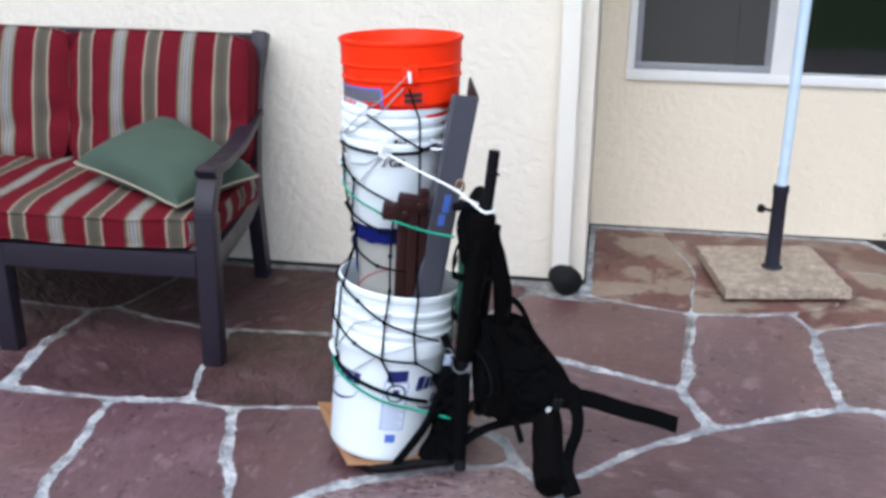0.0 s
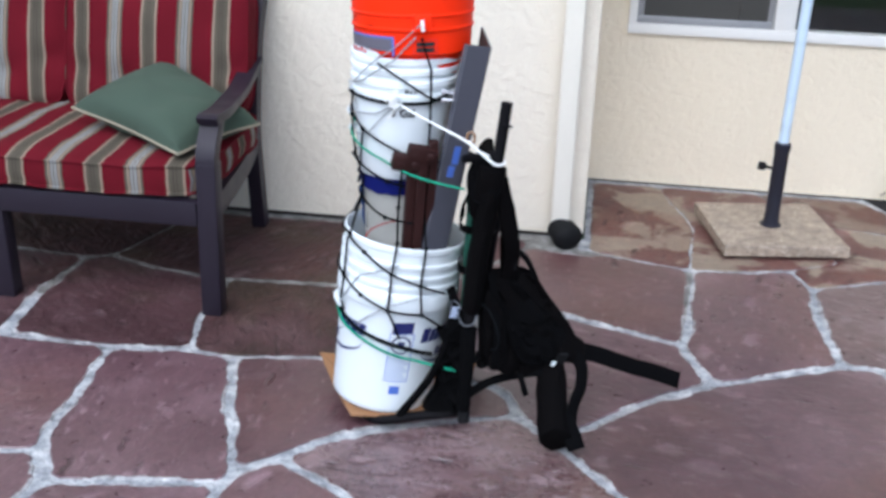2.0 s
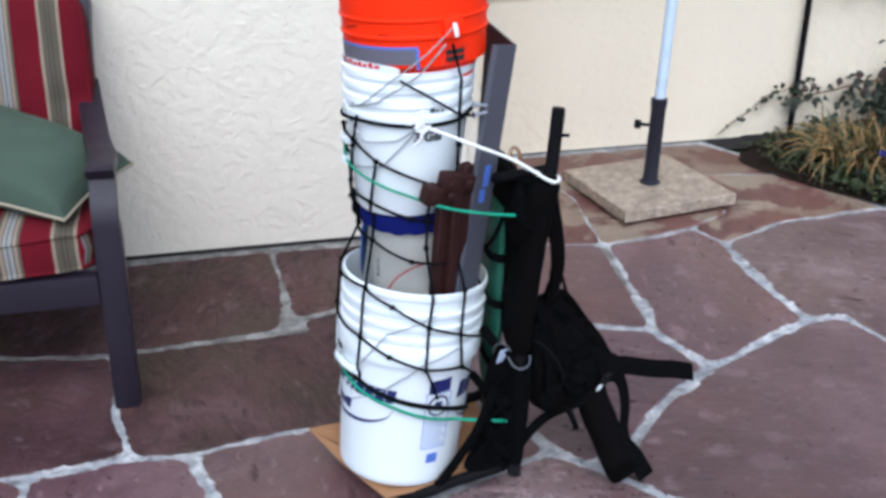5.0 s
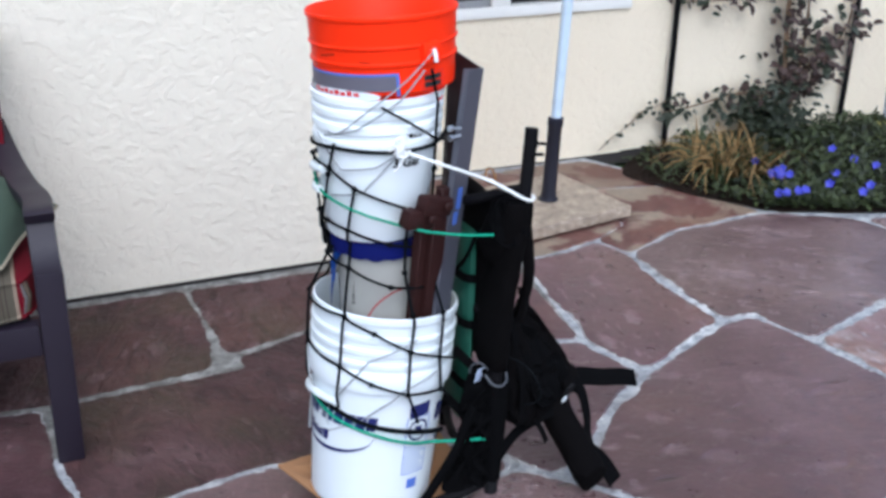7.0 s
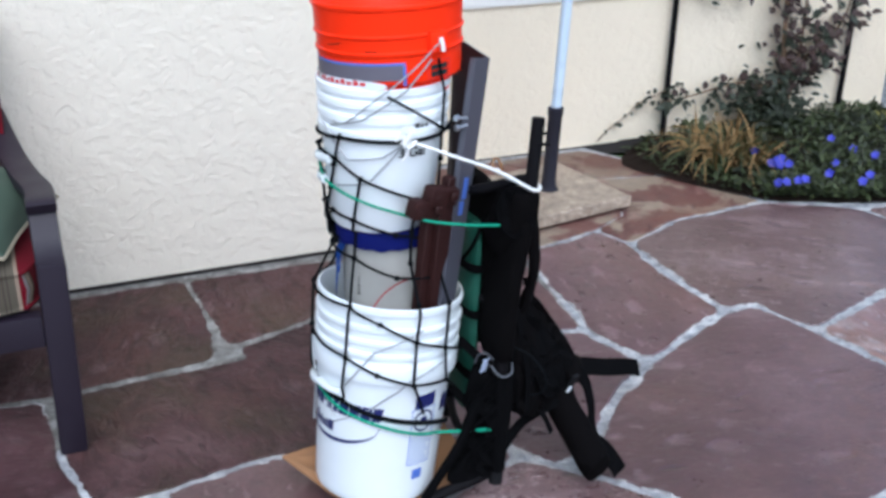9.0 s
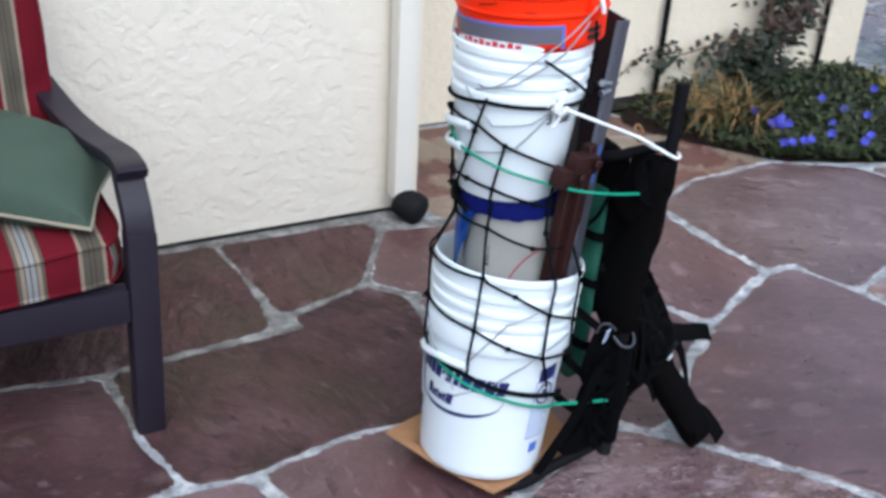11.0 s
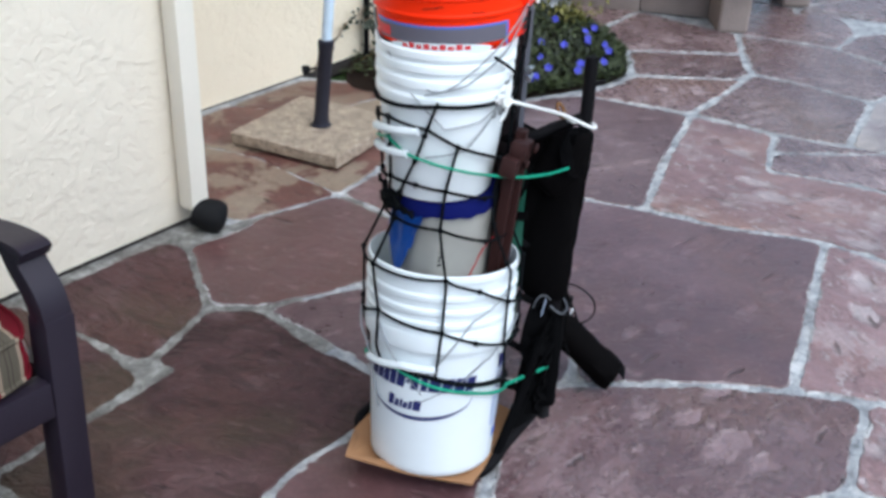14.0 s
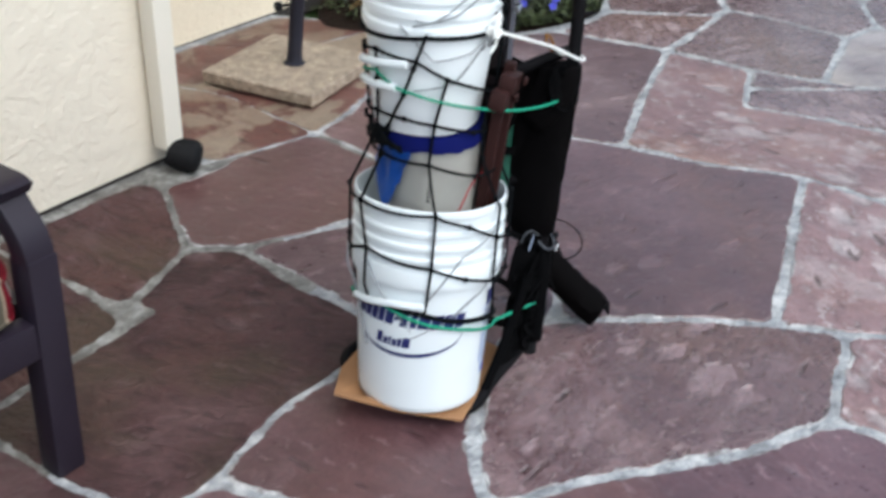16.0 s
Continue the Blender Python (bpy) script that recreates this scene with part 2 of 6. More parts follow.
def stripes_material(name, axis):
    """Woven outdoor cloth with two kinds of stripe group, each every 0.25 m along one axis of the object."""
    m = bpy.data.materials.new(name)
    m.use_nodes = True
    n, l = m.node_tree.nodes, m.node_tree.links
    b = n["Principled BSDF"]
    co = n.new("ShaderNodeTexCoord")
    wob = n.new("ShaderNodeTexNoise")
    wob.inputs["Scale"].default_value = 7
    l.new(co.outputs["Object"], wob.inputs["Vector"])
    sep = n.new("ShaderNodeSeparateXYZ")
    l.new(co.outputs["Object"], sep.inputs[0])
    w = n.new("ShaderNodeMath")
    w.operation = "MULTIPLY_ADD"
    w.inputs[1].default_value = 0.006
    l.new(wob.outputs["Fac"], w.inputs[0])
    l.new(sep.outputs[axis], w.inputs[2])
    d = n.new("ShaderNodeMath")
    d.operation = "DIVIDE"
    d.inputs[1].default_value = 0.250
    l.new(w.outputs[0], d.inputs[0])
    fr = n.new("ShaderNodeMath")
    fr.operation = "FRACT"
    l.new(d.outputs[0], fr.inputs[0])
    r = n.new("ShaderNodeValToRGB")
    r.color_ramp.interpolation = "CONSTANT"
    red, cream, taupe, dark, white = (0.104, 0.0058, 0.0118), (0.235, 0.182, 0.135), (0.083, 0.072, 0.054), (0.052, 0.041, 0.032), (0.225, 0.225, 0.222)
    stops = [(0.0, red), (0.135, cream), (0.165, taupe), (0.222, dark), (0.234, taupe), (0.258, dark), (0.270, taupe), (0.335, cream), (0.365, red),
             (0.638, taupe), (0.668, cream), (0.700, taupe), (0.712, white), (0.745, taupe), (0.757, white), (0.792, taupe), (0.804, cream), (0.835, taupe), (0.862, red)]
    e = r.color_ramp.elements
    while len(e) < len(stops):
        e.new(0.5)
    for i, (p, c) in enumerate(stops):
        e[i].position, e[i].color = p, (*c, 1)
    l.new(fr.outputs[0], r.inputs[0])
    weave, fade = n.new("ShaderNodeTexNoise"), n.new("ShaderNodeTexNoise")
    weave.inputs["Scale"].default_value, fade.inputs["Scale"].default_value = 420, 6
    for t in (weave, fade):
        l.new(co.outputs["Object"], t.inputs["Vector"])
    mr = n.new("ShaderNodeMapRange")
    mr.inputs[3].default_value, mr.inputs[4].default_value = 0.75, 1.25
    l.new(fade.outputs["Fac"], mr.inputs[0])
    mul = n.new("ShaderNodeMix")
    mul.data_type, mul.blend_type = "RGBA", "MULTIPLY"
    mul.inputs[0].default_value = 1
    l.new(r.outputs[0], mul.inputs[6])
    l.new(mr.outputs[0], mul.inputs[7])
    l.new(mul.outputs[2], b.inputs["Base Color"])
    b.inputs["Roughness"].default_value = 0.9
    b.inputs["Specular IOR Level"].default_value = 0.1
    bp = n.new("ShaderNodeBump")
    bp.inputs["Strength"].default_value, bp.inputs["Distance"].default_value = 0.3, 0.001
    l.new(weave.outputs["Fac"], bp.inputs["Height"])
    l.new(bp.outputs[0], b.inputs["Normal"])
    return m


def granite(name):
    """Polished slab of tan, gray and dark grains."""
    m = mat(name, (0.34, 0.27, 0.20), 0.45, vary=0.12, scale=6, bump=0.15, bump_scale=200, depth=0.001)
    n, l = m.node_tree.nodes, m.node_tree.links
    b = n["Principled BSDF"]
    co, v = n.new("ShaderNodeTexCoord"), n.new("ShaderNodeTexVoronoi")
    v.inputs["Scale"].default_value = 240
    l.new(co.outputs["Object"], v.inputs["Vector"])
    r = n.new("ShaderNodeValToRGB")
    r.color_ramp.interpolation = "CONSTANT"
    stops = [(0.0, (0.20, 0.15, 0.115)), (0.08, (0.305, 0.24, 0.18)), (0.40, (0.36, 0.285, 0.215)), (0.70, (0.415, 0.335, 0.262)), (0.92, (0.48, 0.41, 0.33))]
    e = r.color_ramp.elements
    while len(e) < len(stops):
        e.new(0.5)
    for i, (p, c) in enumerate(stops):
        e[i].position, e[i].color = p, (*c, 1)
    sep = n.new("ShaderNodeSeparateColor")
    l.new(v.outputs["Color"], sep.inputs[0])
    l.new(sep.outputs[0], r.inputs[0])
    stain, sr, mx = n.new("ShaderNodeTexNoise"), n.new("ShaderNodeMapRange"), n.new("ShaderNodeMix")
    stain.inputs["Scale"].default_value, stain.inputs["Detail"].default_value, stain.inputs["Roughness"].default_value = 22, 6, 0.7
    l.new(co.outputs["Object"], stain.inputs["Vector"])
    sr.inputs[1].default_value, sr.inputs[2].default_value, sr.inputs[3].default_value, sr.inputs[4].default_value = 0.35, 0.65, 0.62, 1.25
    l.new(stain.outputs["Fac"], sr.inputs[0])
    mx.data_type, mx.blend_type = "RGBA", "MULTIPLY"
    mx.inputs[0].default_value = 1.0
    l.new(r.outputs[0], mx.inputs[6])
    l.new(sr.outputs[0], mx.inputs[7])
    l.new(mx.outputs[2], b.inputs["Base Color"])
    return m


def glass_material(name, rough=0.02):
    m = bpy.data.materials.new(name)
    m.use_nodes = True
    b = m.node_tree.nodes["Principled BSDF"]
    b.inputs["Base Color"].default_value = (0.9, 0.93, 0.92, 1)
    b.inputs["Transmission Weight"].default_value = 1.0
    b.inputs["Roughness"].default_value = rough
    b.inputs["IOR"].default_value = 1.45
    return m


M = {
    "stucco": stucco("cream_stucco", (0.81, 0.735, 0.615)),
    "stucco_far": stucco("warm_cream_stucco", (0.80, 0.70, 0.54)),
    "flag": flag_material("flagstone", (0.0755, 0.0373, 0.0430), (0.1135, 0.05937, 0.0680), (0.1550, 0.09055, 0.1020), 0.14, gloss=0.17),
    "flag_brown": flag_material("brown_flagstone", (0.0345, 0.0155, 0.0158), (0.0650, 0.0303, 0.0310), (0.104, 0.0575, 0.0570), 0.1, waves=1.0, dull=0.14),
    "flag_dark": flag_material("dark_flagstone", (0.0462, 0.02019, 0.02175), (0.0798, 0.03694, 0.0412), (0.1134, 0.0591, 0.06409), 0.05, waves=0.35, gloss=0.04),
    "flag_mid": flag_material("ruddy_flagstone", (0.06237, 0.02893, 0.03189), (0.0952, 0.04661, 0.05194), (0.1331, 0.07395, 0.0811), 0.12, gloss=0.14),
    "flag_scarred": flag_material("scarred_flagstone", (0.0800, 0.0415, 0.0432), (0.1280, 0.0700, 0.0730), (0.196, 0.125, 0.1270), 1.0, gloss=0.20),
    "flag_cleft": flag_material("cleft_flagstone", (0.138, 0.078, 0.07815), (0.226, 0.136, 0.1358), (0.305, 0.204, 0.2006), 1.0, gloss=0.16),
    "flag_pale": flag_material("pale_flagstone", (0.1024, 0.06159, 0.06252), (0.1536, 0.0984, 0.09872), (0.2144, 0.148, 0.1464), 0.60, gloss=0.21),
    "flag_pink": flag_material("pink_flagstone", (0.0920, 0.0520, 0.0540), (0.1370, 0.0830, 0.0850), (0.1900, 0.1270, 0.1280), 0.45, gloss=0.17),
    "flag_rose": flag_material("rose_flagstone", (0.0810, 0.0425, 0.0465), (0.1215, 0.0670, 0.0730), (0.1660, 0.1005, 0.1080), 0.16, gloss=0.16),
    "flag_limed": flag_material("limed_flagstone", (0.20, 0.155, 0.155), (0.36, 0.315, 0.31), (0.50, 0.46, 0.45), 0.4, gloss=0.10),
    "flag_tan": flag_material("tan_flagstone", (0.072, 0.026, 0.024), (0.115, 0.049, 0.042), (0.160, 0.082, 0.064), blotch=(0.25, 0.20, 0.148)),
    "mortar": mortar_material("mortar", (0.19, 0.195, 0.208), (0.34, 0.35, 0.365), (0.53, 0.53, 0.53)),
    "mortar_dim": mortar_material("dim_mortar", (0.10, 0.094, 0.086), (0.185, 0.178, 0.165), (0.33, 0.325, 0.31)),
    "mortar_smear": mortar_material("lime_smear", (0.15, 0.13, 0.13), (0.36, 0.35, 0.35), (0.58, 0.57, 0.56)),
    "white_paint": mat("white_paint", (0.80, 0.78, 0.74), 0.45, vary=0.05, bump=0.1),
    "cream_paint": mat("cream_painted_metal", (0.80, 0.75, 0.65), 0.5, vary=0.05, scale=4, bump=0.15),
    "rubber": mat("black_rubber", (0.006, 0.006, 0.007), 0.75, vary=0.3, bump=0.3, spec=0.2),
    "granite": granite("speckled_granite"),
    "pole": mat("pale_blue_metal", (0.62, 0.74, 0.86), 0.3, metal=0.0, vary=0.06, bump=0.05, coat=0.3),
    "black_metal": mat("black_metal", (0.0055, 0.005, 0.006), 0.7, vary=0.3, bump=0.2, spec=0.09),
    "sleeve_metal": mat("blue_black_metal", (0.019, 0.019, 0.030), 0.55, vary=0.3, bump=0.2, spec=0.3),
    "bench_metal": mat("purple_brown_metal", (0.0165, 0.0120, 0.0205), 0.45, vary=0.25, scale=9, bump=0.25, bump_scale=130, depth=0.002, spec=0.3),
    "stripe_x": stripes_material("striped_cloth", 0),
    "stripe_y": stripes_material("striped_cloth_side", 1),
    "piping": mat("tan_piping", (0.29, 0.25, 0.18), 0.85, bump=0.3),
    "green_cloth": mat("green_cloth", (0.042, 0.066, 0.045), 0.9, vary=0.35, scale=6, bump=0.35, bump_scale=300, depth=0.001),
    "orange": mat("orange_plastic", (0.94, 0.030, 0.0015), 0.40, vary=0.05, scale=5, bump=0.06, spec=0.12),
    "white_plastic": mat("white_plastic", (0.75, 0.80, 0.825), 0.42, vary=0.05, scale=6, bump=0.08, bump_scale=30),
    # the same white plastic, lightened to make up for light the upper pail lacks
    "lit_plastic": mat("lit_white_plastic", (0.86, 0.90, 0.92), 0.42, vary=0.05, scale=6, bump=0.08, bump_scale=30),
    "milky": mat("milky_plastic", (0.36, 0.35, 0.32), 0.45, vary=0.12, scale=8, bump=0.1),
    "blue": mat("blue_plastic", (0.003, 0.006, 0.095), 0.8, vary=0.2, bump=0.1, spec=0.15),
    "bright_blue": mat("bright_blue_plastic", (0.005, 0.06, 0.30), 0.4, vary=0.35, bump=0.1),
    "gray_plastic": mat("slate_gray_plastic", (0.075, 0.075, 0.095), 0.42, vary=0.1, scale=5, bump=0.1),
    "dark_brown_plastic": mat("dark_brown_plastic", (0.022, 0.010, 0.012), 0.5, vary=0.2, bump=0.1),
    "brown": mat("rusty_brown_metal", (0.027, 0.0085, 0.0075), 0.6, vary=0.4, scale=30, bump=0.3, spec=0.2),
    "black_cloth": mat("black_webbing", (0.0022, 0.0022, 0.0026), 0.9, vary=0.4, scale=18, bump=0.5, bump_scale=220, depth=0.002, spec=0.05),
    "black_pad": mat("black_nylon", (0.0025, 0.0021, 0.0023), 0.85, vary=0.4, scale=9, bump=0.4, bump_scale=140, depth=0.003, spec=0.05),
    "black_cord": mat("black_cord", (0.005, 0.006, 0.007), 0.8, bump=0.4, bump_scale=300, spec=0.05),
    "gray_cord": mat("gray_wire", (0.34, 0.36, 0.38), 0.45, metal=0.5, bump=0.1),
    "white_cord": mat("white_rope", (0.82, 0.82, 0.80), 0.8, vary=0.1, bump=0.5, bump_scale=260),
    "green_cord": mat("green_cord", (0.010, 0.26, 0.15), 0.6, vary=0.2, bump=0.3, bump_scale=260),
    "green_pack": mat("green_nylon", (0.012, 0.085, 0.055), 0.6, vary=0.3, scale=9, bump=0.35, bump_scale=60, depth=0.004),
    "navy_ink": mat("navy_ink", (0.010, 0.015, 0.11), 0.4, vary=0.2, bump=0),
    "mid_blue_ink": mat("mid_blue_ink", (0.09, 0.17, 0.55), 0.4, vary=0.15, bump=0),
    "pale_blue_ink": mat("pale_blue_ink", (0.45, 0.52, 0.68), 0.4, vary=0.1, bump=0),
    "gray_ink": mat("gray_label", (0.13, 0.12, 0.15), 0.5, vary=0.1, bump=0),
    "red_ink": mat("red_label", (0.62, 0.03, 0.04), 0.5, vary=0.15, bump=0),
    "red_cord": mat("dark_red_cord", (0.28, 0.010, 0.014), 0.6, vary=0.2, bump=0.2),
    "black_ink": mat("black_ink", (0.015, 0.014, 0.016), 0.6, bump=0),
    "cardboard": mat("cardboard", (0.32, 0.165, 0.075), 0.9, vary=0.14, scale=10, bump=0.25, bump_scale=90, depth=0.002),
    "steel": mat("steel", (0.62, 0.63, 0.65), 0.3, metal=1.0, vary=0.1, bump=0.1),
    "clip_steel": mat("dull_steel", (0.10, 0.105, 0.12), 0.45, metal=0.5, vary=0.2, bump=0.1),
    "gold": mat("amber_plastic", (0.17, 0.075, 0.018), 0.3, vary=0.3, bump=0.1),
    "soil": mat("soil", (0.015, 0.0085, 0.006), 0.95, spec=0.15, vary=0.5, scale=20, bump=0.9, bump_scale=70, depth=0.02),
    "leaf": mat("leaf", (0.034, 0.047, 0.012), 0.6, vary=0.75, scale=6, bump=0.2),
    "leaf_dark": mat("dark_leaf", (0.018, 0.025, 0.011), 0.6, vary=0.6, scale=6, bump=0.2),
    "leaf_yellow": mat("yellowing_leaf", (0.16, 0.15, 0.03), 0.6, vary=0.5, scale=6, bump=0.2),
    "leaf_brown": mat("reddish_leaf", (0.042, 0.020, 0.015), 0.6, vary=0.5, scale=6, bump=0.2),
    "straw": mat("dry_grass", (0.24, 0.145, 0.052), 0.8, vary=0.5, scale=9, bump=0.2),
    "petal": mat("blue_petal", (0.052, 0.056, 0.44), 0.6, vary=0.3, bump=0.1),
    "bark": mat("bark", (0.24, 0.155, 0.095), 0.9, vary=0.35, bump=0.8, bump_scale=60, depth=0.006),
    "stone_block": mat("gray_cast_stone", (0.24, 0.195, 0.178), 0.85, vary=0.4, scale=8, bump=0.5, bump_scale=60, depth=0.006),
    # dark color stands in for the shadow gap under the stucco
    "foot": mat("shadow_gap_concrete", (0.035, 0.030, 0.028), 0.9, vary=0.4, scale=9, bump=0.4),
    "glass": glass_material("window_glass"),
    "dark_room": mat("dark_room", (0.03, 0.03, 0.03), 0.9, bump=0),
    "screen": mat("insect_screen", (0.050, 0.047, 0.042), 0.7, vary=0.15, scale=3, bump=0),
    "gray_alu": mat("gray_aluminium", (0.36, 0.36, 0.37), 0.45, metal=0.6, vary=0.08, bump=0.1),
    "hedge": mat("hedge_leaves", (0.035, 0.07, 0.025), 0.8, vary=0.6, scale=5, bump=0.8, bump_scale=25, depth=0.05),
    "lawn": mat("lawn", (0.07, 0.13, 0.035), 0.9, vary=0.4, scale=3, bump=0.6, bump_scale=50, depth=0.02),
}


# ---- building helpers ----
def mesh_object(name, bm, material, parent=None, smooth=True):
    me = bpy.data.meshes.new(name)
    bmesh.ops.recalc_face_normals(bm, faces=bm.faces)
    bm.to_mesh(me)
    bm.free()
    me.materials.append(M[material])
    if smooth:
        for p in me.polygons:
            p.use_smooth = True
        me.set_sharp_from_angle(angle=radians(38))
    ob = new(name, me)
    if parent:
        ob.parent = parent
    return ob


def part(name, bm, material, parent, label="", smooth=True):
    ob = mesh_object(name, bm, material, parent, smooth)
    return tagged(ob, label) if label else ob


def thing(name, label, category, group="", kind="", at=(0, 0, 0)):
    ob = new(name)
    ob.location = at
    return tagged(ob, label, category, group, kind)


def box(bm, x0, x1, y0, y1, z0, z1, bevel=0.0, seg=2, m=None):
    r = bmesh.ops.create_cube(bm, size=1)
    for v in r["verts"]:
        v.co = Vector((x0 + (v.co.x + 0.5) * (x1 - x0), y0 + (v.co.y + 0.5) * (y1 - y0), z0 + (v.co.z + 0.5) * (z1 - z0)))
    vs = r["verts"]
    if bevel:
        es = list({e for v in vs for e in v.link_edges})
        out = bmesh.ops.bevel(bm, geom=es, offset=bevel, segments=seg, affect="EDGES", profile=0.6)
        vs = list({v for f in out["faces"] for v in f.verts} | {v for v in vs if v.is_valid})
    if m is not None:
        bmesh.ops.transform(bm, matrix=m, verts=[v for v in vs if v.is_valid])
    return bm


def boxed(*a, **k):
    return box(bmesh.new(), *a, **k)


def lathe(profile, n=72, m=None, a0=0.0, a1=360.0, thick_close=False):
    """Surface of revolution of (r, z) pairs; an arc when a0 and a1 are less than a turn apart."""
    bm = bmesh.new()
    full = abs(a1 - a0) >= 359.9
    k = n if full else n + 1
    rings = []
    for r, z in profile:
        rings.append([bm.verts.new((r * math.cos(radians(a0 + (a1 - a0) * i / n)), r * math.sin(radians(a0 + (a1 - a0) * i / n)), z)) for i in range(k)])
    for a, b in zip(rings, rings[1:]):
        for i in range(n):
            j = (i + 1) % k
            bm.faces.new((a[i], a[j], b[j], b[i]))
    if m is not None:
        bmesh.ops.transform(bm, matrix=m, verts=bm.verts)
    return bm


def smooth_points(pts, sub=6, closed=False):
    """Catmull-Rom through the points."""
    p = [Vector(q) for q in pts]
    out = []
    n = len(p)
    for i in range(n if closed else n - 1):
        a, b, c, d = (p[(i - 1) % n], p[i], p[(i + 1) % n], p[(i + 2) % n]) if closed else (p[max(i - 1, 0)], p[i], p[i + 1], p[min(i + 2, n - 1)])
        for s in range(sub):
            t = s / sub
            out.append(0.5 * (2 * b + (c - a) * t + (2 * a - 5 * b + 4 * c - d) * t * t + (3 * b - a - 3 * c + d) * t ** 3))
    if not closed:
        out.append(p[-1])
    return out


def tube(bm, pts, r, n=6, closed=False, r_end=None):
    pts = [Vector(q) for q in pts]
    rings = []
    side = None
    k = len(pts)
    for i, p in enumerate(pts):
        t = (pts[(i + 1) % k] - pts[i - 1]) if closed else (pts[min(i + 1, k - 1)] - pts[max(i - 1, 0)])
        t = t.normalized() if t.length else Vector((0, 0, 1))
        if side is None:
            side = t.orthogonal().normalized()
        side = (side - t * side.dot(t))
        side = side.normalized() if side.length > 1e-6 else t.orthogonal().normalized()
        up = t.cross(side)
        rr = r if r_end is None else r + (r_end - r) * i / max(1, k - 1)
        rings.append([bm.verts.new(p + rr * (math.cos(6.28319 * j / n) * side + math.sin(6.28319 * j / n) * up)) for j in range(n)])
    for a, b in zip(rings, rings[1:] + ([rings[0]] if closed else [])):
        for j in range(n):
            bm.faces.new((a[j], a[(j + 1) % n], b[(j + 1) % n], b[j]))
    if not closed:
        bm.faces.new(rings[0][::-1])
        bm.faces.new(rings[-1])
    return bm


def ribbon(bm, pts, widths, thick, normal):
    """A strap with real thickness along pts; normal: the way its flat side faces (one vector or one a point)."""
    pts = [Vector(q) for q in pts]
    k = len(pts)
    rings = []
    for i, p in enumerate(pts):
        t = (pts[min(i + 1, k - 1)] - pts[max(i - 1, 0)]).normalized()
        f = Vector(normal[i] if isinstance(normal, list) else normal)
        f = (f - t * f.dot(t)).normalized()
        s = t.cross(f)
        w = widths[min(i * len(widths) // k, len(widths) - 1)] if isinstance(widths, list) else widths
        h, q = thick / 2, w / 2
        ring = [(-q, -h * 0.6), (-q * 0.94, -h), (q * 0.94, -h), (q, -h * 0.6), (q, h * 0.6), (q * 0.94, h), (-q * 0.94, h), (-q, h * 0.6)]
        rings.append([bm.verts.new(p + s * a + f * b) for a, b in ring])
    for a, b in zip(rings, rings[1:]):
        for j in range(8):
            bm.faces.new((a[j], a[(j + 1) % 8], b[(j + 1) % 8], b[j]))
    bm.faces.new(rings[0][::-1])
    bm.faces.new(rings[-1])
    return bm


# ---- walls, ground and the far garden ----
WALL_Y, FAR_Y, CORNER_X = 1.238, 1.955, 0.475


def wall(name, label, *dims, material="stucco"):
    ob = mesh_object(name, boxed(*dims, bevel=0.012), material)
    return tagged(ob, label, "wall", kind="structure")


wall("wall_main", "cream house wall of hand-troweled stucco", -6.0, CORNER_X, WALL_Y, WALL_Y + 0.2, 0.014, 2.9)
wall("wall_return", "cream stucco return wall beside the downspout", CORNER_X - 0.2, CORNER_X - 0.002, WALL_Y + 0.2, FAR_Y + 0.2, 0.014, 2.9)
# the far wall is pierced by the window
WX0, WX1, WZ0, WZ1 = 0.587, 1.82, 0.652, 1.80
far_wall = thing("wall_far", "warm cream stucco wall with a window", "wall", kind="structure")
for dims in ((CORNER_X, WX0, FAR_Y, FAR_Y + 0.2, 0.006, 2.9), (WX1, 3.32, FAR_Y, FAR_Y + 0.2, 0.012, 2.9),
             (WX0, WX1, FAR_Y, FAR_Y + 0.2, 0.006, WZ0), (WX0, WX1, FAR_Y, FAR_Y + 0.2, WZ1, 2.9)):
    part("wall_section", boxed(*dims), "stucco_far", far_wall)
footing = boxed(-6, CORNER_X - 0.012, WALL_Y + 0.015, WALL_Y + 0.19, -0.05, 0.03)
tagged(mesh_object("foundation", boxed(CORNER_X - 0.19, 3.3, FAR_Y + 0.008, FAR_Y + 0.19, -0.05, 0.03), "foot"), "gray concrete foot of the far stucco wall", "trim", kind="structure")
tagged(mesh_object("foundation", footing, "foot"), "concrete foot darkened for the shadow gap under the stucco", "trim", kind="structure")
# unseen roof; its overhang is added to hold overhead light off the seat
roof = boxed(-6.0, 3.32, 0.50, 6.0, 2.9, 3.0)
tagged(mesh_object("roof", roof, "white_paint"), "unseen white boarded eaves added to cut overhead light", "roof", kind="structure")
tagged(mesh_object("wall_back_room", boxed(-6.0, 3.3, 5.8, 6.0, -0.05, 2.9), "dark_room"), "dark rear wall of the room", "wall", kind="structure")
tagged(mesh_object("wall_house_end", boxed(3.2, 3.318, FAR_Y + 0.2, 5.8, -0.05, 2.9), "stucco_far"), "cream stucco end wall of the house", "wall", kind="structure")
tagged(mesh_object("wall_house_side", boxed(-6.0, -5.8, WALL_Y + 0.2, 5.8, -0.05, 2.9), "stucco"), "cream stucco side wall of the house", "wall", kind="structure")
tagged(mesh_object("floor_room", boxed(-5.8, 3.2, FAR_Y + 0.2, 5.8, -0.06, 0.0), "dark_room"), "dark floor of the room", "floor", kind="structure")

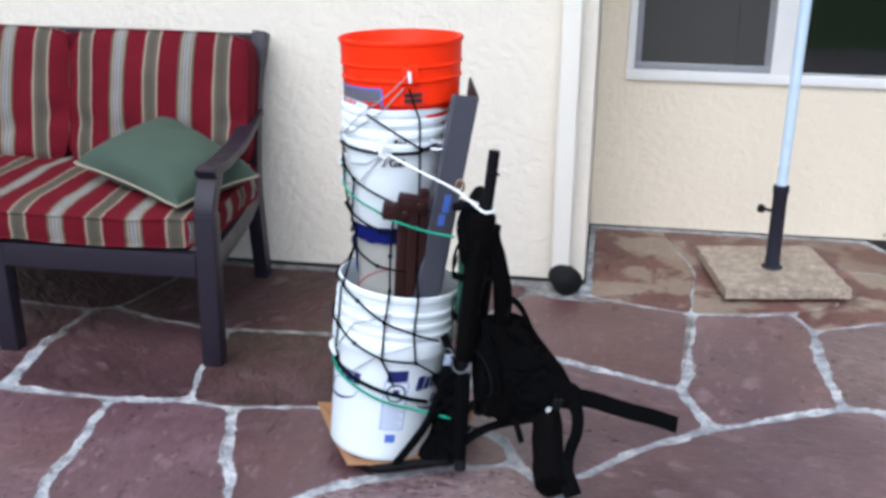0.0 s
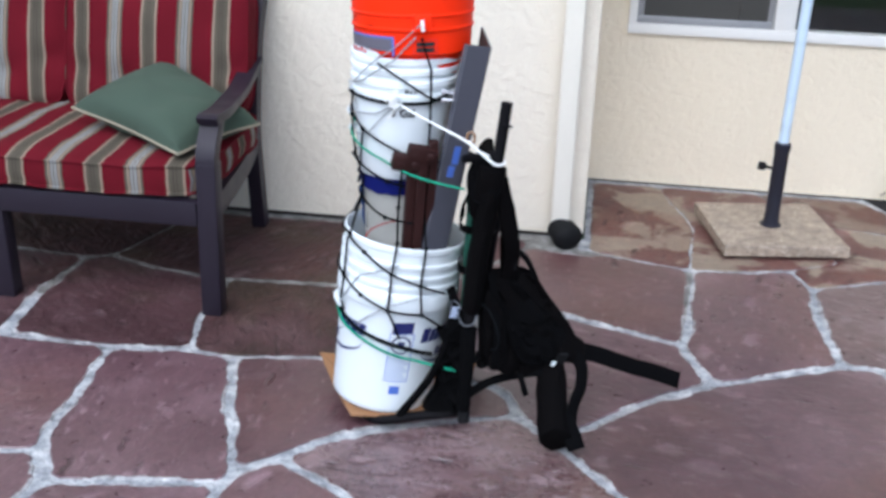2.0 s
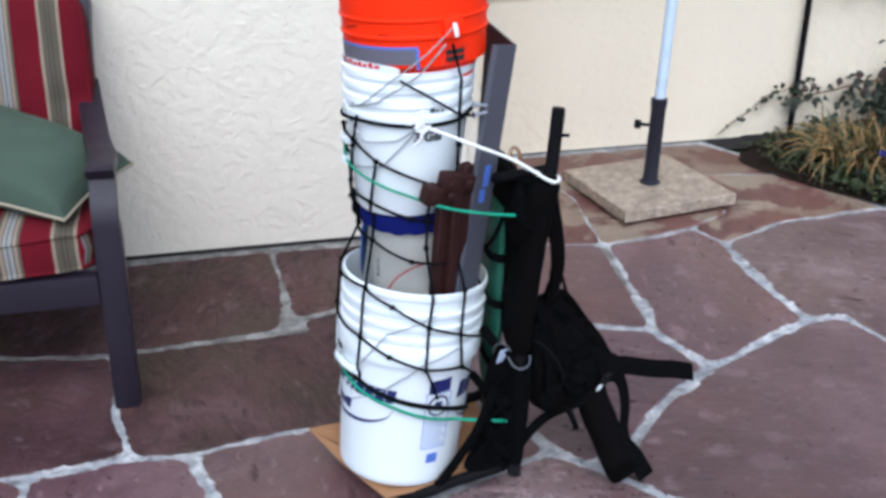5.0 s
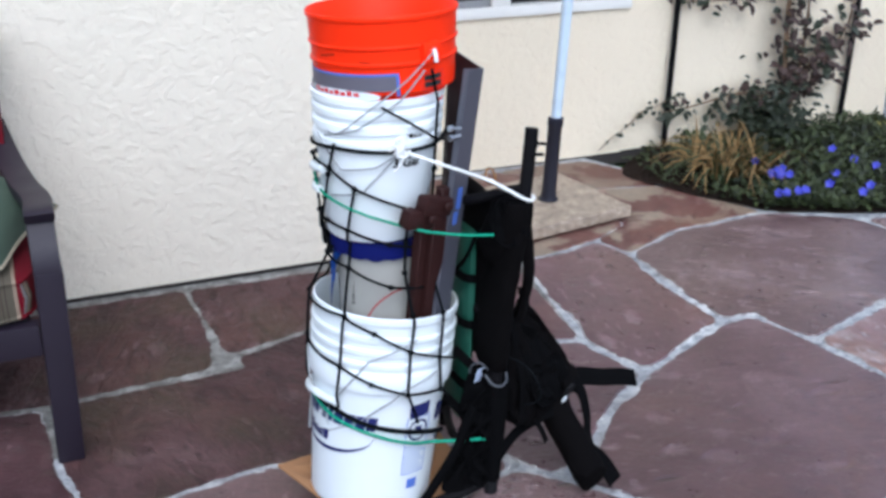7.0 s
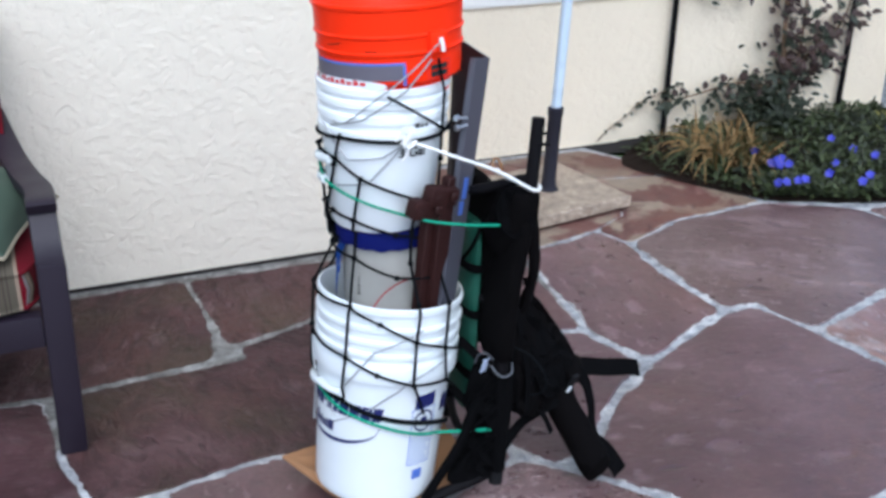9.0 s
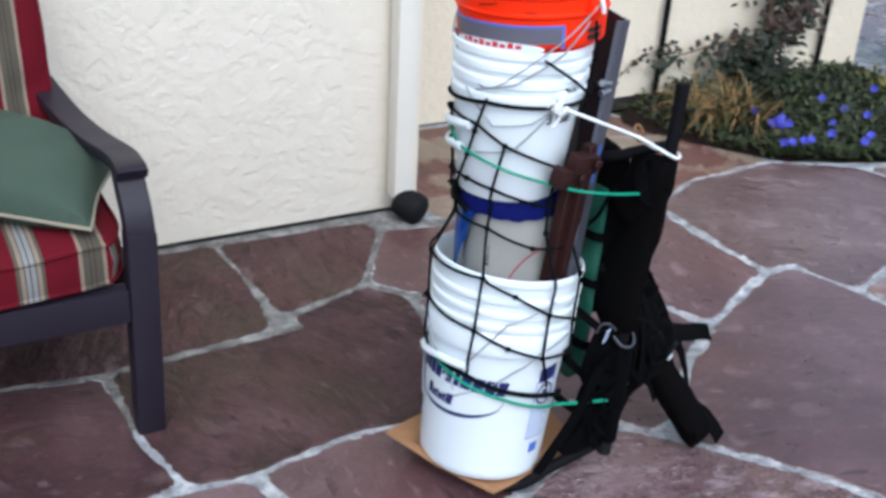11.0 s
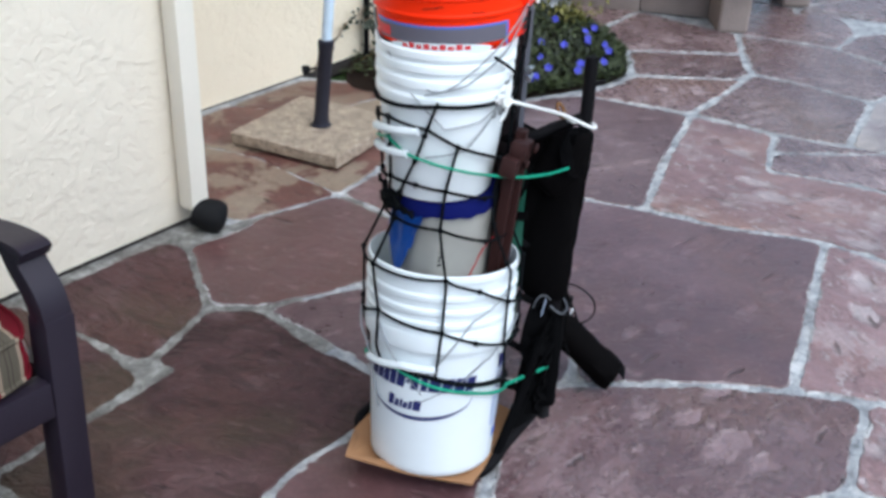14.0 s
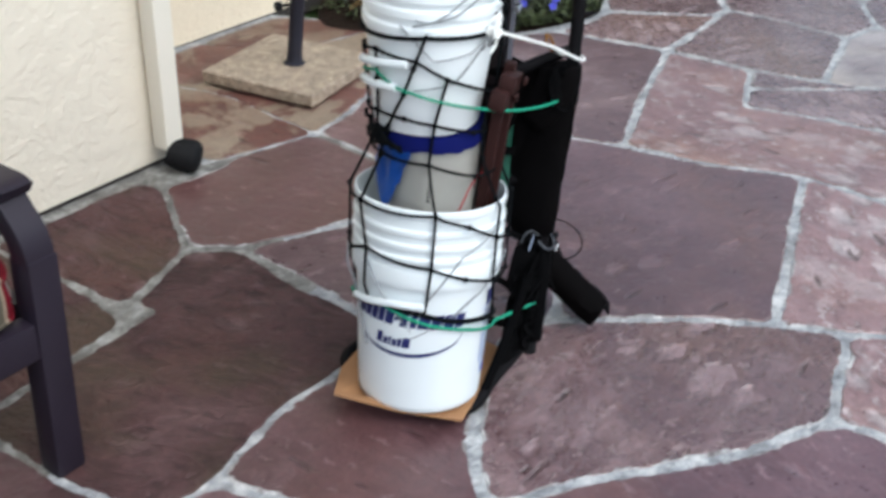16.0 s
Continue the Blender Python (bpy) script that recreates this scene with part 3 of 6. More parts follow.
# window: white outer frame, screened sliding sash, fixed pane
window = thing("window_1", "white-framed sliding window with an insect screen", "window", kind="structure")
f0, f1 = FAR_Y - 0.018, FAR_Y + 0.06
fr = boxed(WX0, WX1, f0, f1, WZ0, WZ0 + 0.042, 0.004)
box(fr, WX0, WX1, f0, f1, WZ1 - 0.045, WZ1, 0.004)
box(fr, WX0, WX0 + 0.034, f0, f1, WZ0 + 0.042, WZ1 - 0.045, 0.004)
box(fr, WX1 - 0.034, WX1, f0, f1, WZ0 + 0.042, WZ1 - 0.045, 0.004)
part("window_frame", fr, "white_paint", window)
part("mullion", boxed(1.168, 1.253, f0 + 0.004, f1, WZ0 + 0.042, WZ1 - 0.045, 0.006), "white_paint", window)
sx0, sx1, sz0, sz1 = WX0 + 0.034, 1.168, WZ0 + 0.042, WZ1 - 0.045
sa = boxed(sx0, sx1, f0 + 0.02, f0 + 0.036, sz0, sz0 + 0.03, 0.003)
box(sa, sx0, sx1, f0 + 0.02, f0 + 0.036, sz1 - 0.03, sz1, 0.003)
box(sa, sx0, sx0 + 0.026, f0 + 0.02, f0 + 0.036, sz0 + 0.03, sz1 - 0.03, 0.003)
box(sa, sx1 - 0.026, sx1, f0 + 0.02, f0 + 0.036, sz0 + 0.03, sz1 - 0.03, 0.003)
sash = part("sash", sa, "gray_alu", window, "gray aluminium screen frame")
part("insect_screen", boxed(sx0 + 0.026, sx1 - 0.026, f0 + 0.026, f0 + 0.029, sz0 + 0.03, sz1 - 0.03), "screen", sash)
part("sash_bar", boxed(sx1 - 0.14, sx1 - 0.115, f0 + 0.019, f0 + 0.0255, sz0 + 0.03, sz1 - 0.03), "screen", sash)
pane = part("pane", boxed(1.253, WX1 - 0.034, f0 + 0.03, f0 + 0.036, sz0, sz1), "glass", window)
pane.visible_shadow = False

# rectangular downspout with a rubber elbow
spout = thing("downspout", "cream painted metal downspout with black rubber elbow", "downspout", at=(0.400, WALL_Y - 0.042, 0))
pipe = boxed(-0.048, 0.019, -0.033, 0.031, 0.075, 2.9, 0.008)
part("pipe", pipe, "cream_paint", spout)
for z in (1.55, 2.5):
    part("strap", boxed(-0.054, 0.025, -0.036, 0.032, z, z + 0.03, 0.004), "cream_paint", spout)
boot = [(.0, -.028), (.046, -.028), (.050, -.010), (.053, .012), (.0555, .034), (.0550, .048), (.050, .060), (.038, .069), (.020, .073), (.0, .074)]
el = lathe(boot, 32, pose(-0.004, -0.026, 0.056, 106, 0, 36) @ Matrix.Diagonal((1.0, 0.94, 1.0, 1.0)))
part("elbow", el, "rubber", spout, "black rubber drain elbow")

# garden ground, lawn and hedge that close the place
bm = bmesh.new()
bmesh.ops.create_grid(bm, x_segments=8, y_segments=8, size=60)
bmesh.ops.translate(bm, verts=bm.verts, vec=(0, 0, -0.075))
tagged(mesh_object("ground", bm, "lawn"), "mown green lawn beyond the patio", "ground", kind="structure")


def hedge_side(x0, y0, x1, y1, h):
    bm = bmesh.new()
    d = Vector((x1 - x0, y1 - y0, 0))
    nn = Vector((-d.y, d.x, 0)).normalized()
    k = int(d.length / 0.5)
    cols = []
    for i in range(k + 1):
        p = Vector((x0, y0, 0)) + d * i / k
        col = []
        for j in range(9):
            w = noise.noise((p.x * 0.9, p.y * 0.9, j * 0.7)) * 0.45
            top = 1 + 0.18 * noise.noise((p.x * 0.5, p.y * 0.5, 3.1))
            col.append(bm.verts.new(p + nn * w + Vector((0, 0, -0.08 + h * top * j / 8))))
        cols.append(col)
    for a, b in zip(cols, cols[1:]):
        for j in range(8):
            bm.faces.new((a[j], a[j + 1], b[j + 1], b[j]))
    return bm


garden_hedge = hedge_side(-24, -13, 24, -13, 2.6)
tagged(mesh_object("hedge", garden_hedge, "hedge"), "tall green hedge behind the lawn", "hedge", kind="structure")
tagged(mesh_object("hedge", hedge_side(24, -22, 24, 14, 1.6), "hedge"), "tall green hedge beside the patio", "hedge", kind="structure")
tagged(mesh_object("hedge", hedge_side(-24, 14, -24, -22, 1.6), "hedge"), "tall green hedge beside the lawn", "hedge", kind="structure")

# ---- patio of irregular flagstones ----
patio = thing("floor", "patio of purple-brown flagstones in pale mortar", "patio", kind="structure")


def outline(corners, gap, seed, step=0.017, wob=0.0030):
    """The slab's edge: its corners drawn in by the joint, rounded and broken unevenly."""
    rng = random.Random(seed)
    p = [Vector((x, y)) for x, y in corners]
    if sum(a.x * b.y - b.x * a.y for a, b in zip(p, p[1:] + p[:1])) < 0:
        p.reverse()
    n = len(p)
    inner = []
    for i in range(n):
        a, b, c = p[i - 1], p[i], p[(i + 1) % n]
        u, v = (b - a).normalized(), (c - b).normalized()
        nu, nv = Vector((-u.y, u.x)), Vector((-v.y, v.x))
        k = nu + nv
        k = k / max(0.5, k.length_squared / 2)
        inner.append(b + k * gap)
    out = []
    for i in range(n):
        a, b, c = inner[i - 1], inner[i], inner[(i + 1) % n]
        la, lc = (a - b).length, (c - b).length
        cut = min(0.022, la * 0.3, lc * 0.3)
        out.append(b + (a - b).normalized() * cut)
        out.append((b * 2 + a * (cut / la) + c * (cut / lc)) / (2 + cut / la + cut / lc))
        out.append(b + (c - b).normalized() * cut)
        d = c - b
        k = max(1, int((d.length - 2 * cut) / step))
        nd = Vector((-d.y, d.x)).normalized()
        for s in range(1, k):
            q = b + d.normalized() * (cut + (d.length - 2 * cut) * s / k)
            out.append(q + nd * (rng.uniform(-wob, wob) + 0.009 * noise.noise((q.x * 6, q.y * 6, seed)) + 0.005 * noise.noise((q.x * 30, q.y * 30, seed))))
    return out


def slab_mesh(corners, gap, seed, top=0.0, tilt=0.0015, limed=True):
    rng = random.Random(seed * 7 + 1)
    ring = outline(corners, gap, seed)
    c = sum(ring, Vector((0, 0))) / len(ring)
    tx, ty = rng.uniform(-tilt, tilt), rng.uniform(-tilt, tilt)
    bm = bmesh.new()

    def loop(shrink, z):
        vs = []
        for q in ring:
            d = c - q
            w = q + d.normalized() * shrink
            vs.append(bm.verts.new((w.x, w.y, z + (tx * (w.x - c.x) + ty * (w.y - c.y) if z > -0.03 else 0))))
        return vs

    low, edge, rim, inner = loop(-0.004, top - 0.05), loop(0.0, top - 0.004), loop(0.0045, top), loop(0.011, top + 0.0004)
    for a, b in ((low, edge), (edge, rim), (rim, inner)):
        for i in range(len(ring)):
            j = (i + 1) % len(ring)
            f = bm.faces.new((a[i], a[j], b[j], b[i]))
            q = ring[i]
            lime = noise.noise((q.x * 5, q.y * 5, seed * 1.3)) + 0.5 * noise.noise((q.x * 22, q.y * 22, seed))
            f.material_index = 1 if limed and a is not low and lime > (-0.1 if a is edge else 0.12) else 0
    bm.faces.new(inner)
    return bm


slab_count = 0


def slab(*corners, material="flag", gap=0.011, top=0.0):
    global slab_count
    slab_count += 1
    ob = part("flagstone", slab_mesh(corners, gap, slab_count, top, limed=material not in ("flag_tan", "flag_brown")), material, patio, smooth=False)
    ob.data.materials.append(M["mortar_smear"])
    return ob


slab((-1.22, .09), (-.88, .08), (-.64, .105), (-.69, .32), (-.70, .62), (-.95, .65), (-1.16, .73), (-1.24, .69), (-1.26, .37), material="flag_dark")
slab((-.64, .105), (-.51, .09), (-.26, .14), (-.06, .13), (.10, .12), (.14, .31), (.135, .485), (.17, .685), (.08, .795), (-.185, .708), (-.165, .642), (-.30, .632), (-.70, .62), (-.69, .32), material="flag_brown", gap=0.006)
slab((.10, .12), (.29, .04), (.34, -.08), (.42, -.165), (.52, -.11), (.69, .07), (.876, .20), (.81, .38), (.80, .43), (.45, .56), (.17, .69), (.15, .31))
slab((.08, .80), (.17, .69), (.45, .56), (.80, .43), (.82, .50), (.86, 1.03), (.63, 1.09), (.34, 1.11), (.28, 1.12), material="flag_mid")
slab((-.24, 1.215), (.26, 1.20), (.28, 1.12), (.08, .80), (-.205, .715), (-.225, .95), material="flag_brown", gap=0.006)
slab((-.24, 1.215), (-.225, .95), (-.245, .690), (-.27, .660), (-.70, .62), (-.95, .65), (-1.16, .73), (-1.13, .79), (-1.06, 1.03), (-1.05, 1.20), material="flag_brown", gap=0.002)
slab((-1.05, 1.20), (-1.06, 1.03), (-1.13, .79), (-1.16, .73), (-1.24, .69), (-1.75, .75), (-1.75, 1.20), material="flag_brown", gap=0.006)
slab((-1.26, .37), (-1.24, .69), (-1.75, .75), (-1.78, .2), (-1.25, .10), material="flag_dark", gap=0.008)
slab((-.88, .08), (-.64, .105), (-.51, .09), (-.43, -.17), (-.32, -.47), (-.33, -.52), (-.74, -.59), (-.84, -.40), (-.86, -.11))
slab((-.51, .09), (-.26, .14), (-.06, .13), (.10, .12), (.29, .04), (.34, -.08), (.24, -.11), (.03, -.19), (-.15, -.30), (-.32, -.47), (-.43, -.17), material="flag_mid")
slab((.34, -.08), (.42, -.165), (.51, -.27), (.66, -.46), (.745, -.61), (.82, -.765), (.46, -.85), (.22, -.72), (-.05, -.50), (-.23, -.39), (-.15, -.30), (.03, -.19), (.24, -.11), material="flag_scarred")
slab((-.23, -.39), (-.05, -.50), (.22, -.72), (.46, -.85), (.49, -.95), (.30, -1.32), (-.22, -1.35), (-.36, -.9), (-.33, -.52), (-.31, -.46))
slab((-.33, -.52), (-.36, -.9), (-.85, -1.0), (-.745, -.59))
slab((-.86, -.11), (-.84, -.40), (-.82, -.47), (-.90, -.49), (-1.32, -.5), (-1.25, .10), (-1.22, .09), (-.88, .08))
slab((-.90, -.49), (-.82, -.47), (-.75, -.6), (-.85, -1.0), (-1.42, -1.0), (-1.32, -.5))
slab((.876, .20), (1.07, .29), (1.265, .385), (1.375, .39), (1.44, .18), (1.50, -.09), (1.61, -.375), (1.04, -.53), (.745, -.61), (.66, -.46), (.51, -.27), (.42, -.165), (.52, -.11), (.69, .07), material="flag_rose")
slab((.876, .20), (.81, .38), (.80, .43), (.82, .50), (.86, 1.03), (1.02, 1.05), (1.22, 1.10), (1.27, .95), (1.25, .76), (1.265, .385), (1.07, .29))
slab((1.27, .95), (1.54, 1.08), (1.97, 1.12), (2.20, .98), (2.27, .92), (2.37, .46), (1.90, .33), (1.44, .18), (1.375, .39), (1.265, .385), (1.25, .76), material="flag_pink")
slab((1.44, .18), (1.90, .33), (2.37, .46), (2.39, .12), (2.03, .0), (2.10, -.25), (2.14, -.51), (2.1, -.75), (1.60, -.62), (1.61, -.375), (1.50, -.09), material="flag_cleft")
slab((1.04, -.53), (1.61, -.375), (1.60, -.62), (1.55, -1.0), (1.0, -1.1), (.87, -.84), (.82, -.765), (.745, -.61), material="flag_cleft")
slab((.82, -.765), (.87, -.84), (1.0, -1.1), (.8, -1.4), (.5, -1.35), (.30, -1.32), (.49, -.95), (.46, -.85), material="flag_cleft")
slab((2.37, .46), (3.03, .48), (3.06, .20), (3.02, -.06), (2.46, -.16), (2.39, .12), material="flag_pale")
slab((2.39, .12), (2.46, -.16), (2.50, -.30), (2.32, -.10), (2.20, .05), material="flag_pale")
slab((2.03, .0), (2.20, .05), (2.32, -.10), (2.50, -.30), (2.57, -.39), (2.62, -.72), (2.1, -.75), (2.14, -.51), (2.10, -.25), material="flag_pale")
slab((2.37, .46), (2.27, .92), (2.50, .88), (2.64, .88), (2.92, .50), (2.9, .47), material="flag_pale")
slab((2.64, .88), (2.80, .98), (2.95, 1.08), (3.28, .64), (3.03, .48), (2.92, .50), material="flag_pale")
slab((2.95, 1.08), (3.18, 1.36), (3.61, 1.37), (3.58, .80), (3.28, .64), material="flag_pale")
slab((3.03, .48), (3.28, .64), (3.58, .80), (3.69, .33), (3.58, .05), (3.25, -.12), (3.02, -.06), (3.06, .20), material="flag_pale")
slab((2.46, -.16), (3.02, -.06), (3.25, -.12), (3.3, -.7), (2.62, -.72), (2.57, -.39), (2.50, -.30), material="flag_limed")
slab((3.25, -.12), (3.58, .05), (3.95, -.05), (4.0, -.6), (3.3, -.7), material="flag_pale")
slab((3.69, .33), (3.58, .80), (3.95, .95), (4.34, .54), (3.98, .33), material="flag_pale")
slab((3.58, .05), (3.69, .33), (3.98, .33), (4.35, .1), (3.95, -.05), material="flag_pale")
slab((3.18, 1.36), (3.34, 1.75), (3.75, 1.7), (3.8, 1.35), (3.61, 1.37), material="flag_pale")
# recessed corner by the far wall: tan and rusty slabs
slab((.50, 1.13), (.63, 1.09), (.86, 1.03), (.90, 1.45), (.78, 1.92), (.50, 1.92), material="flag_tan", gap=0.0025)
slab((.86, 1.03), (1.02, 1.05), (1.22, 1.10), (1.40, 1.20), (1.36, 1.60), (1.20, 1.92), (.78, 1.92), (.90, 1.45), material="flag_tan", gap=0.0025)
slab((1.22, 1.10), (1.27, .95), (1.54, 1.08), (1.97, 1.12), (1.84, 1.40), (1.76, 1.52), (1.36, 1.60), (1.40, 1.20), material="flag_tan", gap=0.0025)
slab((1.36, 1.60), (1.76, 1.52), (1.74, 1.72), (1.62, 1.92), (1.20, 1.92), material="flag_tan", gap=0.0025)

# mortar bed under the slabs, raised almost to their tops
bm = bmesh.new()
for x, y in ((-1.78, 1.25), (-1.79, .2), (-1.27, .09), (-1.33, -.5), (-1.43, -1.01), (-.86, -1.01), (-.37, -.91), (-.23, -1.36), (.5, -1.36), (.8, -1.41), (1.0, -1.11), (1.56, -1.01), (1.61, -.63), (2.1, -.76),
             (4.01, -.61), (3.96, -.05), (4.36, .1), (4.26, .56), (3.96, .96), (3.8, 1.72), (3.33, 1.77), (3.18, 1.36), (2.94, 1.10), (2.78, 1.0), (2.62, .90), (2.50, .90), (2.22, 1.0), (1.98, 1.14), (1.86, 1.40), (1.76, 1.72),
             (1.64, 1.96), (.48, 1.97), (.48, 1.25)):
    bm.verts.new((x, y, -0.003))
top = bm.faces.new(bm.verts)
ex = bmesh.ops.extrude_face_region(bm, geom=[top])
bmesh.ops.translate(bm, verts=[v for v in ex["geom"] if isinstance(v, bmesh.types.BMVert)], vec=(0, 0, -0.05))
part("mortar_bed", bm, "mortar", patio, "pale gray weathered mortar joints", smooth=False)
# browner bed by the house: dirt and the shade there, both put into its color
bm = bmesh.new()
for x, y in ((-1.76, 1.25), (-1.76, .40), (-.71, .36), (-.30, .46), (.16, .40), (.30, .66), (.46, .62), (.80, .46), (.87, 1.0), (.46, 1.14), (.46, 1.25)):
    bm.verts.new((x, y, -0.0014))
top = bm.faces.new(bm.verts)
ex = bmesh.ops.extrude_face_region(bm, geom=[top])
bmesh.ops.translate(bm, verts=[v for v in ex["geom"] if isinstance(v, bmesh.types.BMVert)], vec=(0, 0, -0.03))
part("mortar_bed", bm, "mortar_dim", patio, "tan-gray mortar beside the house, darkened for dirt and shade", smooth=False)

# the same paving goes on further out
part("mortar_field", boxed(-5, 7, -3.1, WALL_Y + 0.02, -0.06, -0.012), "mortar", patio)
part("mortar_field", boxed(3.3, 7, WALL_Y + 0.02, 4, -0.06, -0.012), "mortar", patio)
rng = random.Random(4)
cell = 0.62
node = {(i, j): (i * cell + rng.uniform(-.16, .16), j * cell + rng.uniform(-.16, .16)) for i in range(-9, 13) for j in range(-9, 8)}
HULL = ((-1.7, 1.3), (-1.7, .25), (-1.2, .05), (-1.28, -.9), (-.4, -.85), (-.2, -1.25), (.8, -1.3), (1.5, -.9), (1.6, -.55), (3.9, -.5), (4.2, .3), (3.7, 1.6), (3.3, 1.7), (.5, 3.0))


def inside(x, y, poly):
    odd = False
    for (ax, ay), (bx, by) in zip(poly, poly[1:] + poly[:1]):
        if (ay > y) != (by > y) and x < (bx - ax) * (y - ay) / (by - ay) + ax:
            odd = not odd
    return odd


for i in range(-8, 11):
    for j in range(-5, 6):
        q = [node[i, j], node[i + 1, j], node[i + 1, j + 1], node[i, j + 1]]
        lim = WALL_Y - 0.03 if min(x for x, y in q) < 3.34 else 3.9
        if all(inside(x, y, HULL) for x, y in q) or min(y for x, y in q) > lim - 0.15:
            continue
        slab(*[(x, min(y, lim)) for x, y in q], gap=0.015, top=-0.0042, material="flag_pale" if q[0][0] > 1.5 else "flag")


# ---- flower bed ----
BED = [(1.98, 1.95), (1.80, 1.84), (1.68, 1.68), (1.78, 1.43), (1.98, 1.13), (2.22, 1.00), (2.50, .91), (2.63, .91), (2.79, 1.01), (2.94, 1.12), (3.12, 1.34), (3.20, 1.52), (3.25, 1.75), (3.27, 1.95)]
bm = bmesh.new()
rows = []
for k in range(7):
    s = k / 6
    rows.append([bm.verts.new((q.x + (2.5 - q.x) * s * 0.9, q.y + (1.72 - q.y) * s * 0.9, 0.003 + 0.03 * math.sin(s * 1.57) + 0.014 * noise.noise((q.x * 6, q.y * 6, s * 9)))) for q in smooth_points([(a, b, 0) for a, b in BED], 4)])
for a, b in zip(rows, rows[1:]):
    for i in range(len(a) - 1):
        bm.faces.new((a[i], a[i + 1], b[i + 1], b[i]))
bm.faces.new(rows[-1])
tagged(mesh_object("flower_bed", bm, "soil"), "dark soil flower bed against the stucco wall", "flower bed", kind="structure")


def leaf(bm, p, d, up, length, width, fold=0.25):
    """One pointed leaf of six faces, folded along its rib."""
    d = d.normalized()
    s = d.cross(up)
    s = s.normalized() if s.length > 1e-4 else d.orthogonal().normalized()
    u = s.cross(d)
    spine = [bm.verts.new(p + d * length * t - u * length * 0.12 * t * t) for t in (0, 0.35, 0.7, 1)]
    sides = []
    for sg in (-1, 1):
        sides.append([bm.verts.new(p + d * length * t + s * sg * width * w + u * width * fold * w) for t, w in ((0.3, 0.5), (0.65, 0.42))])
    for sd in sides:
        bm.faces.new((spine[0], spine[1], sd[0]))
        bm.faces.new((spine[1], spine[2], sd[1], sd[0]))
        bm.faces.new((spine[2], spine[3], sd[1]))


def in_bed(x, y):
    return inside(x, y, tuple(BED))


rng = random.Random(11)
cover, cover2 = bmesh.new(), bmesh.new()
flowers = []
count = 0
while count < 5200:
    x, y = rng.uniform(1.75, 3.3), rng.uniform(.9, 1.94)
    if not in_bed(x, y) or (x < 2.12 and y > 1.30 and rng.random() < 0.68):
        continue
    count += 1
    h = rng.uniform(0.012, 0.052) * (0.6 + 0.8 * max(0, noise.noise((x * 4, y * 4, 0)) + 0.5))
    p = Vector((x, y, h))
    d = Vector((rng.uniform(-1, 1), rng.uniform(-1, 1), rng.uniform(-0.1, 0.9)))
    leaf(cover if rng.random() < 0.7 else cover2, p, d, Vector((0, 0, 1)), rng.uniform(0.022, 0.045), rng.uniform(0.012, 0.022))
hem_line = smooth_points([(a, b, 0) for a, b in BED[4:]], 30)
for _ in range(1300):
    q = hem_line[rng.randrange(len(hem_line))]
    k = rng.uniform(0.0, 0.09)
    p = Vector((q.x + (2.55 - q.x) * k, q.y + (1.6 - q.y) * k, rng.uniform(0.012, 0.05)))
    d = Vector((rng.uniform(-1, 1), rng.uniform(-1, 1), rng.uniform(-0.2, 0.7)))
    leaf(cover if rng.random() < 0.7 else cover2, p, d, Vector((0, 0, 1)), rng.uniform(0.020, 0.038), rng.uniform(0.012, 0.020))
groundcover = thing("groundcover", "low green groundcover with dense small leaves", "groundcover", kind="stuff")
part("foliage", cover, "leaf", groundcover, smooth=False)
part("foliage", cover2, "leaf_dark", groundcover, smooth=False)
bm = bmesh.new()
for _ in range(130):
    p = Vector((rng.gauss(3.06, 0.05), rng.gauss(1.45, 0.07), rng.uniform(0.04, 0.13)))
    leaf(bm, p, Vector((rng.uniform(-1, 1), rng.uniform(-1, 1), rng.uniform(0.2, 1.0))), Vector((0, 0, 1)), rng.uniform(0.03, 0.055), rng.uniform(0.012, 0.02))
part("yellow_foliage", bm, "leaf_yellow", groundcover, "yellowing leaves at the end of the bed", smooth=False)
bm = bmesh.new()
spots = [(2.18, 1.29, 9, 0.042), (2.16, 1.42, 1, 0.03), (2.06, 1.12, 2, 0.03), (2.12, 1.06, 2, 0.03), (2.43, 1.22, 1, 0.05), (2.30, 1.00, 1, 0.04), (2.62, 1.36, 1, 0.04), (2.26, 1.10, 1, 0.03), (2.63, 1.25, 1, 0.03),
         (2.75, 1.19, 2, 0.03), (2.74, 1.11, 1, 0.03), (2.68, 1.02, 1, 0.03), (2.50, .98, 1, 0.04), (2.36, 1.01, 1, 0.03), (2.58, 1.42, 1, .05), (2.88, 1.25, 2, .06), (2.95, 1.5, 1, .12)]
for x, y, k, spread in spots:
    for _ in range(k):
        c = Vector((x + rng.uniform(-spread, spread), y + rng.uniform(-spread, spread) * 0.7, rng.uniform(0.060, 0.095)))
        face = Vector((rng.uniform(-.9, -.1), rng.uniform(-.9, -.3), rng.uniform(.35, .9))).normalized()
        across = face.cross(Vector((0, 0, 1))).normalized()
        upward = across.cross(face)
        for a in range(5):
            an = a * 1.2566 + rng.random() * 0.3
            petal = math.cos(an) * across + math.sin(an) * upward + 0.35 * face
            leaf(bm, c, petal, face, 0.020, 0.021, 0.25)
part("blossoms", bm, "petal", groundcover, "small violet-blue five-petaled blossoms", smooth=False)

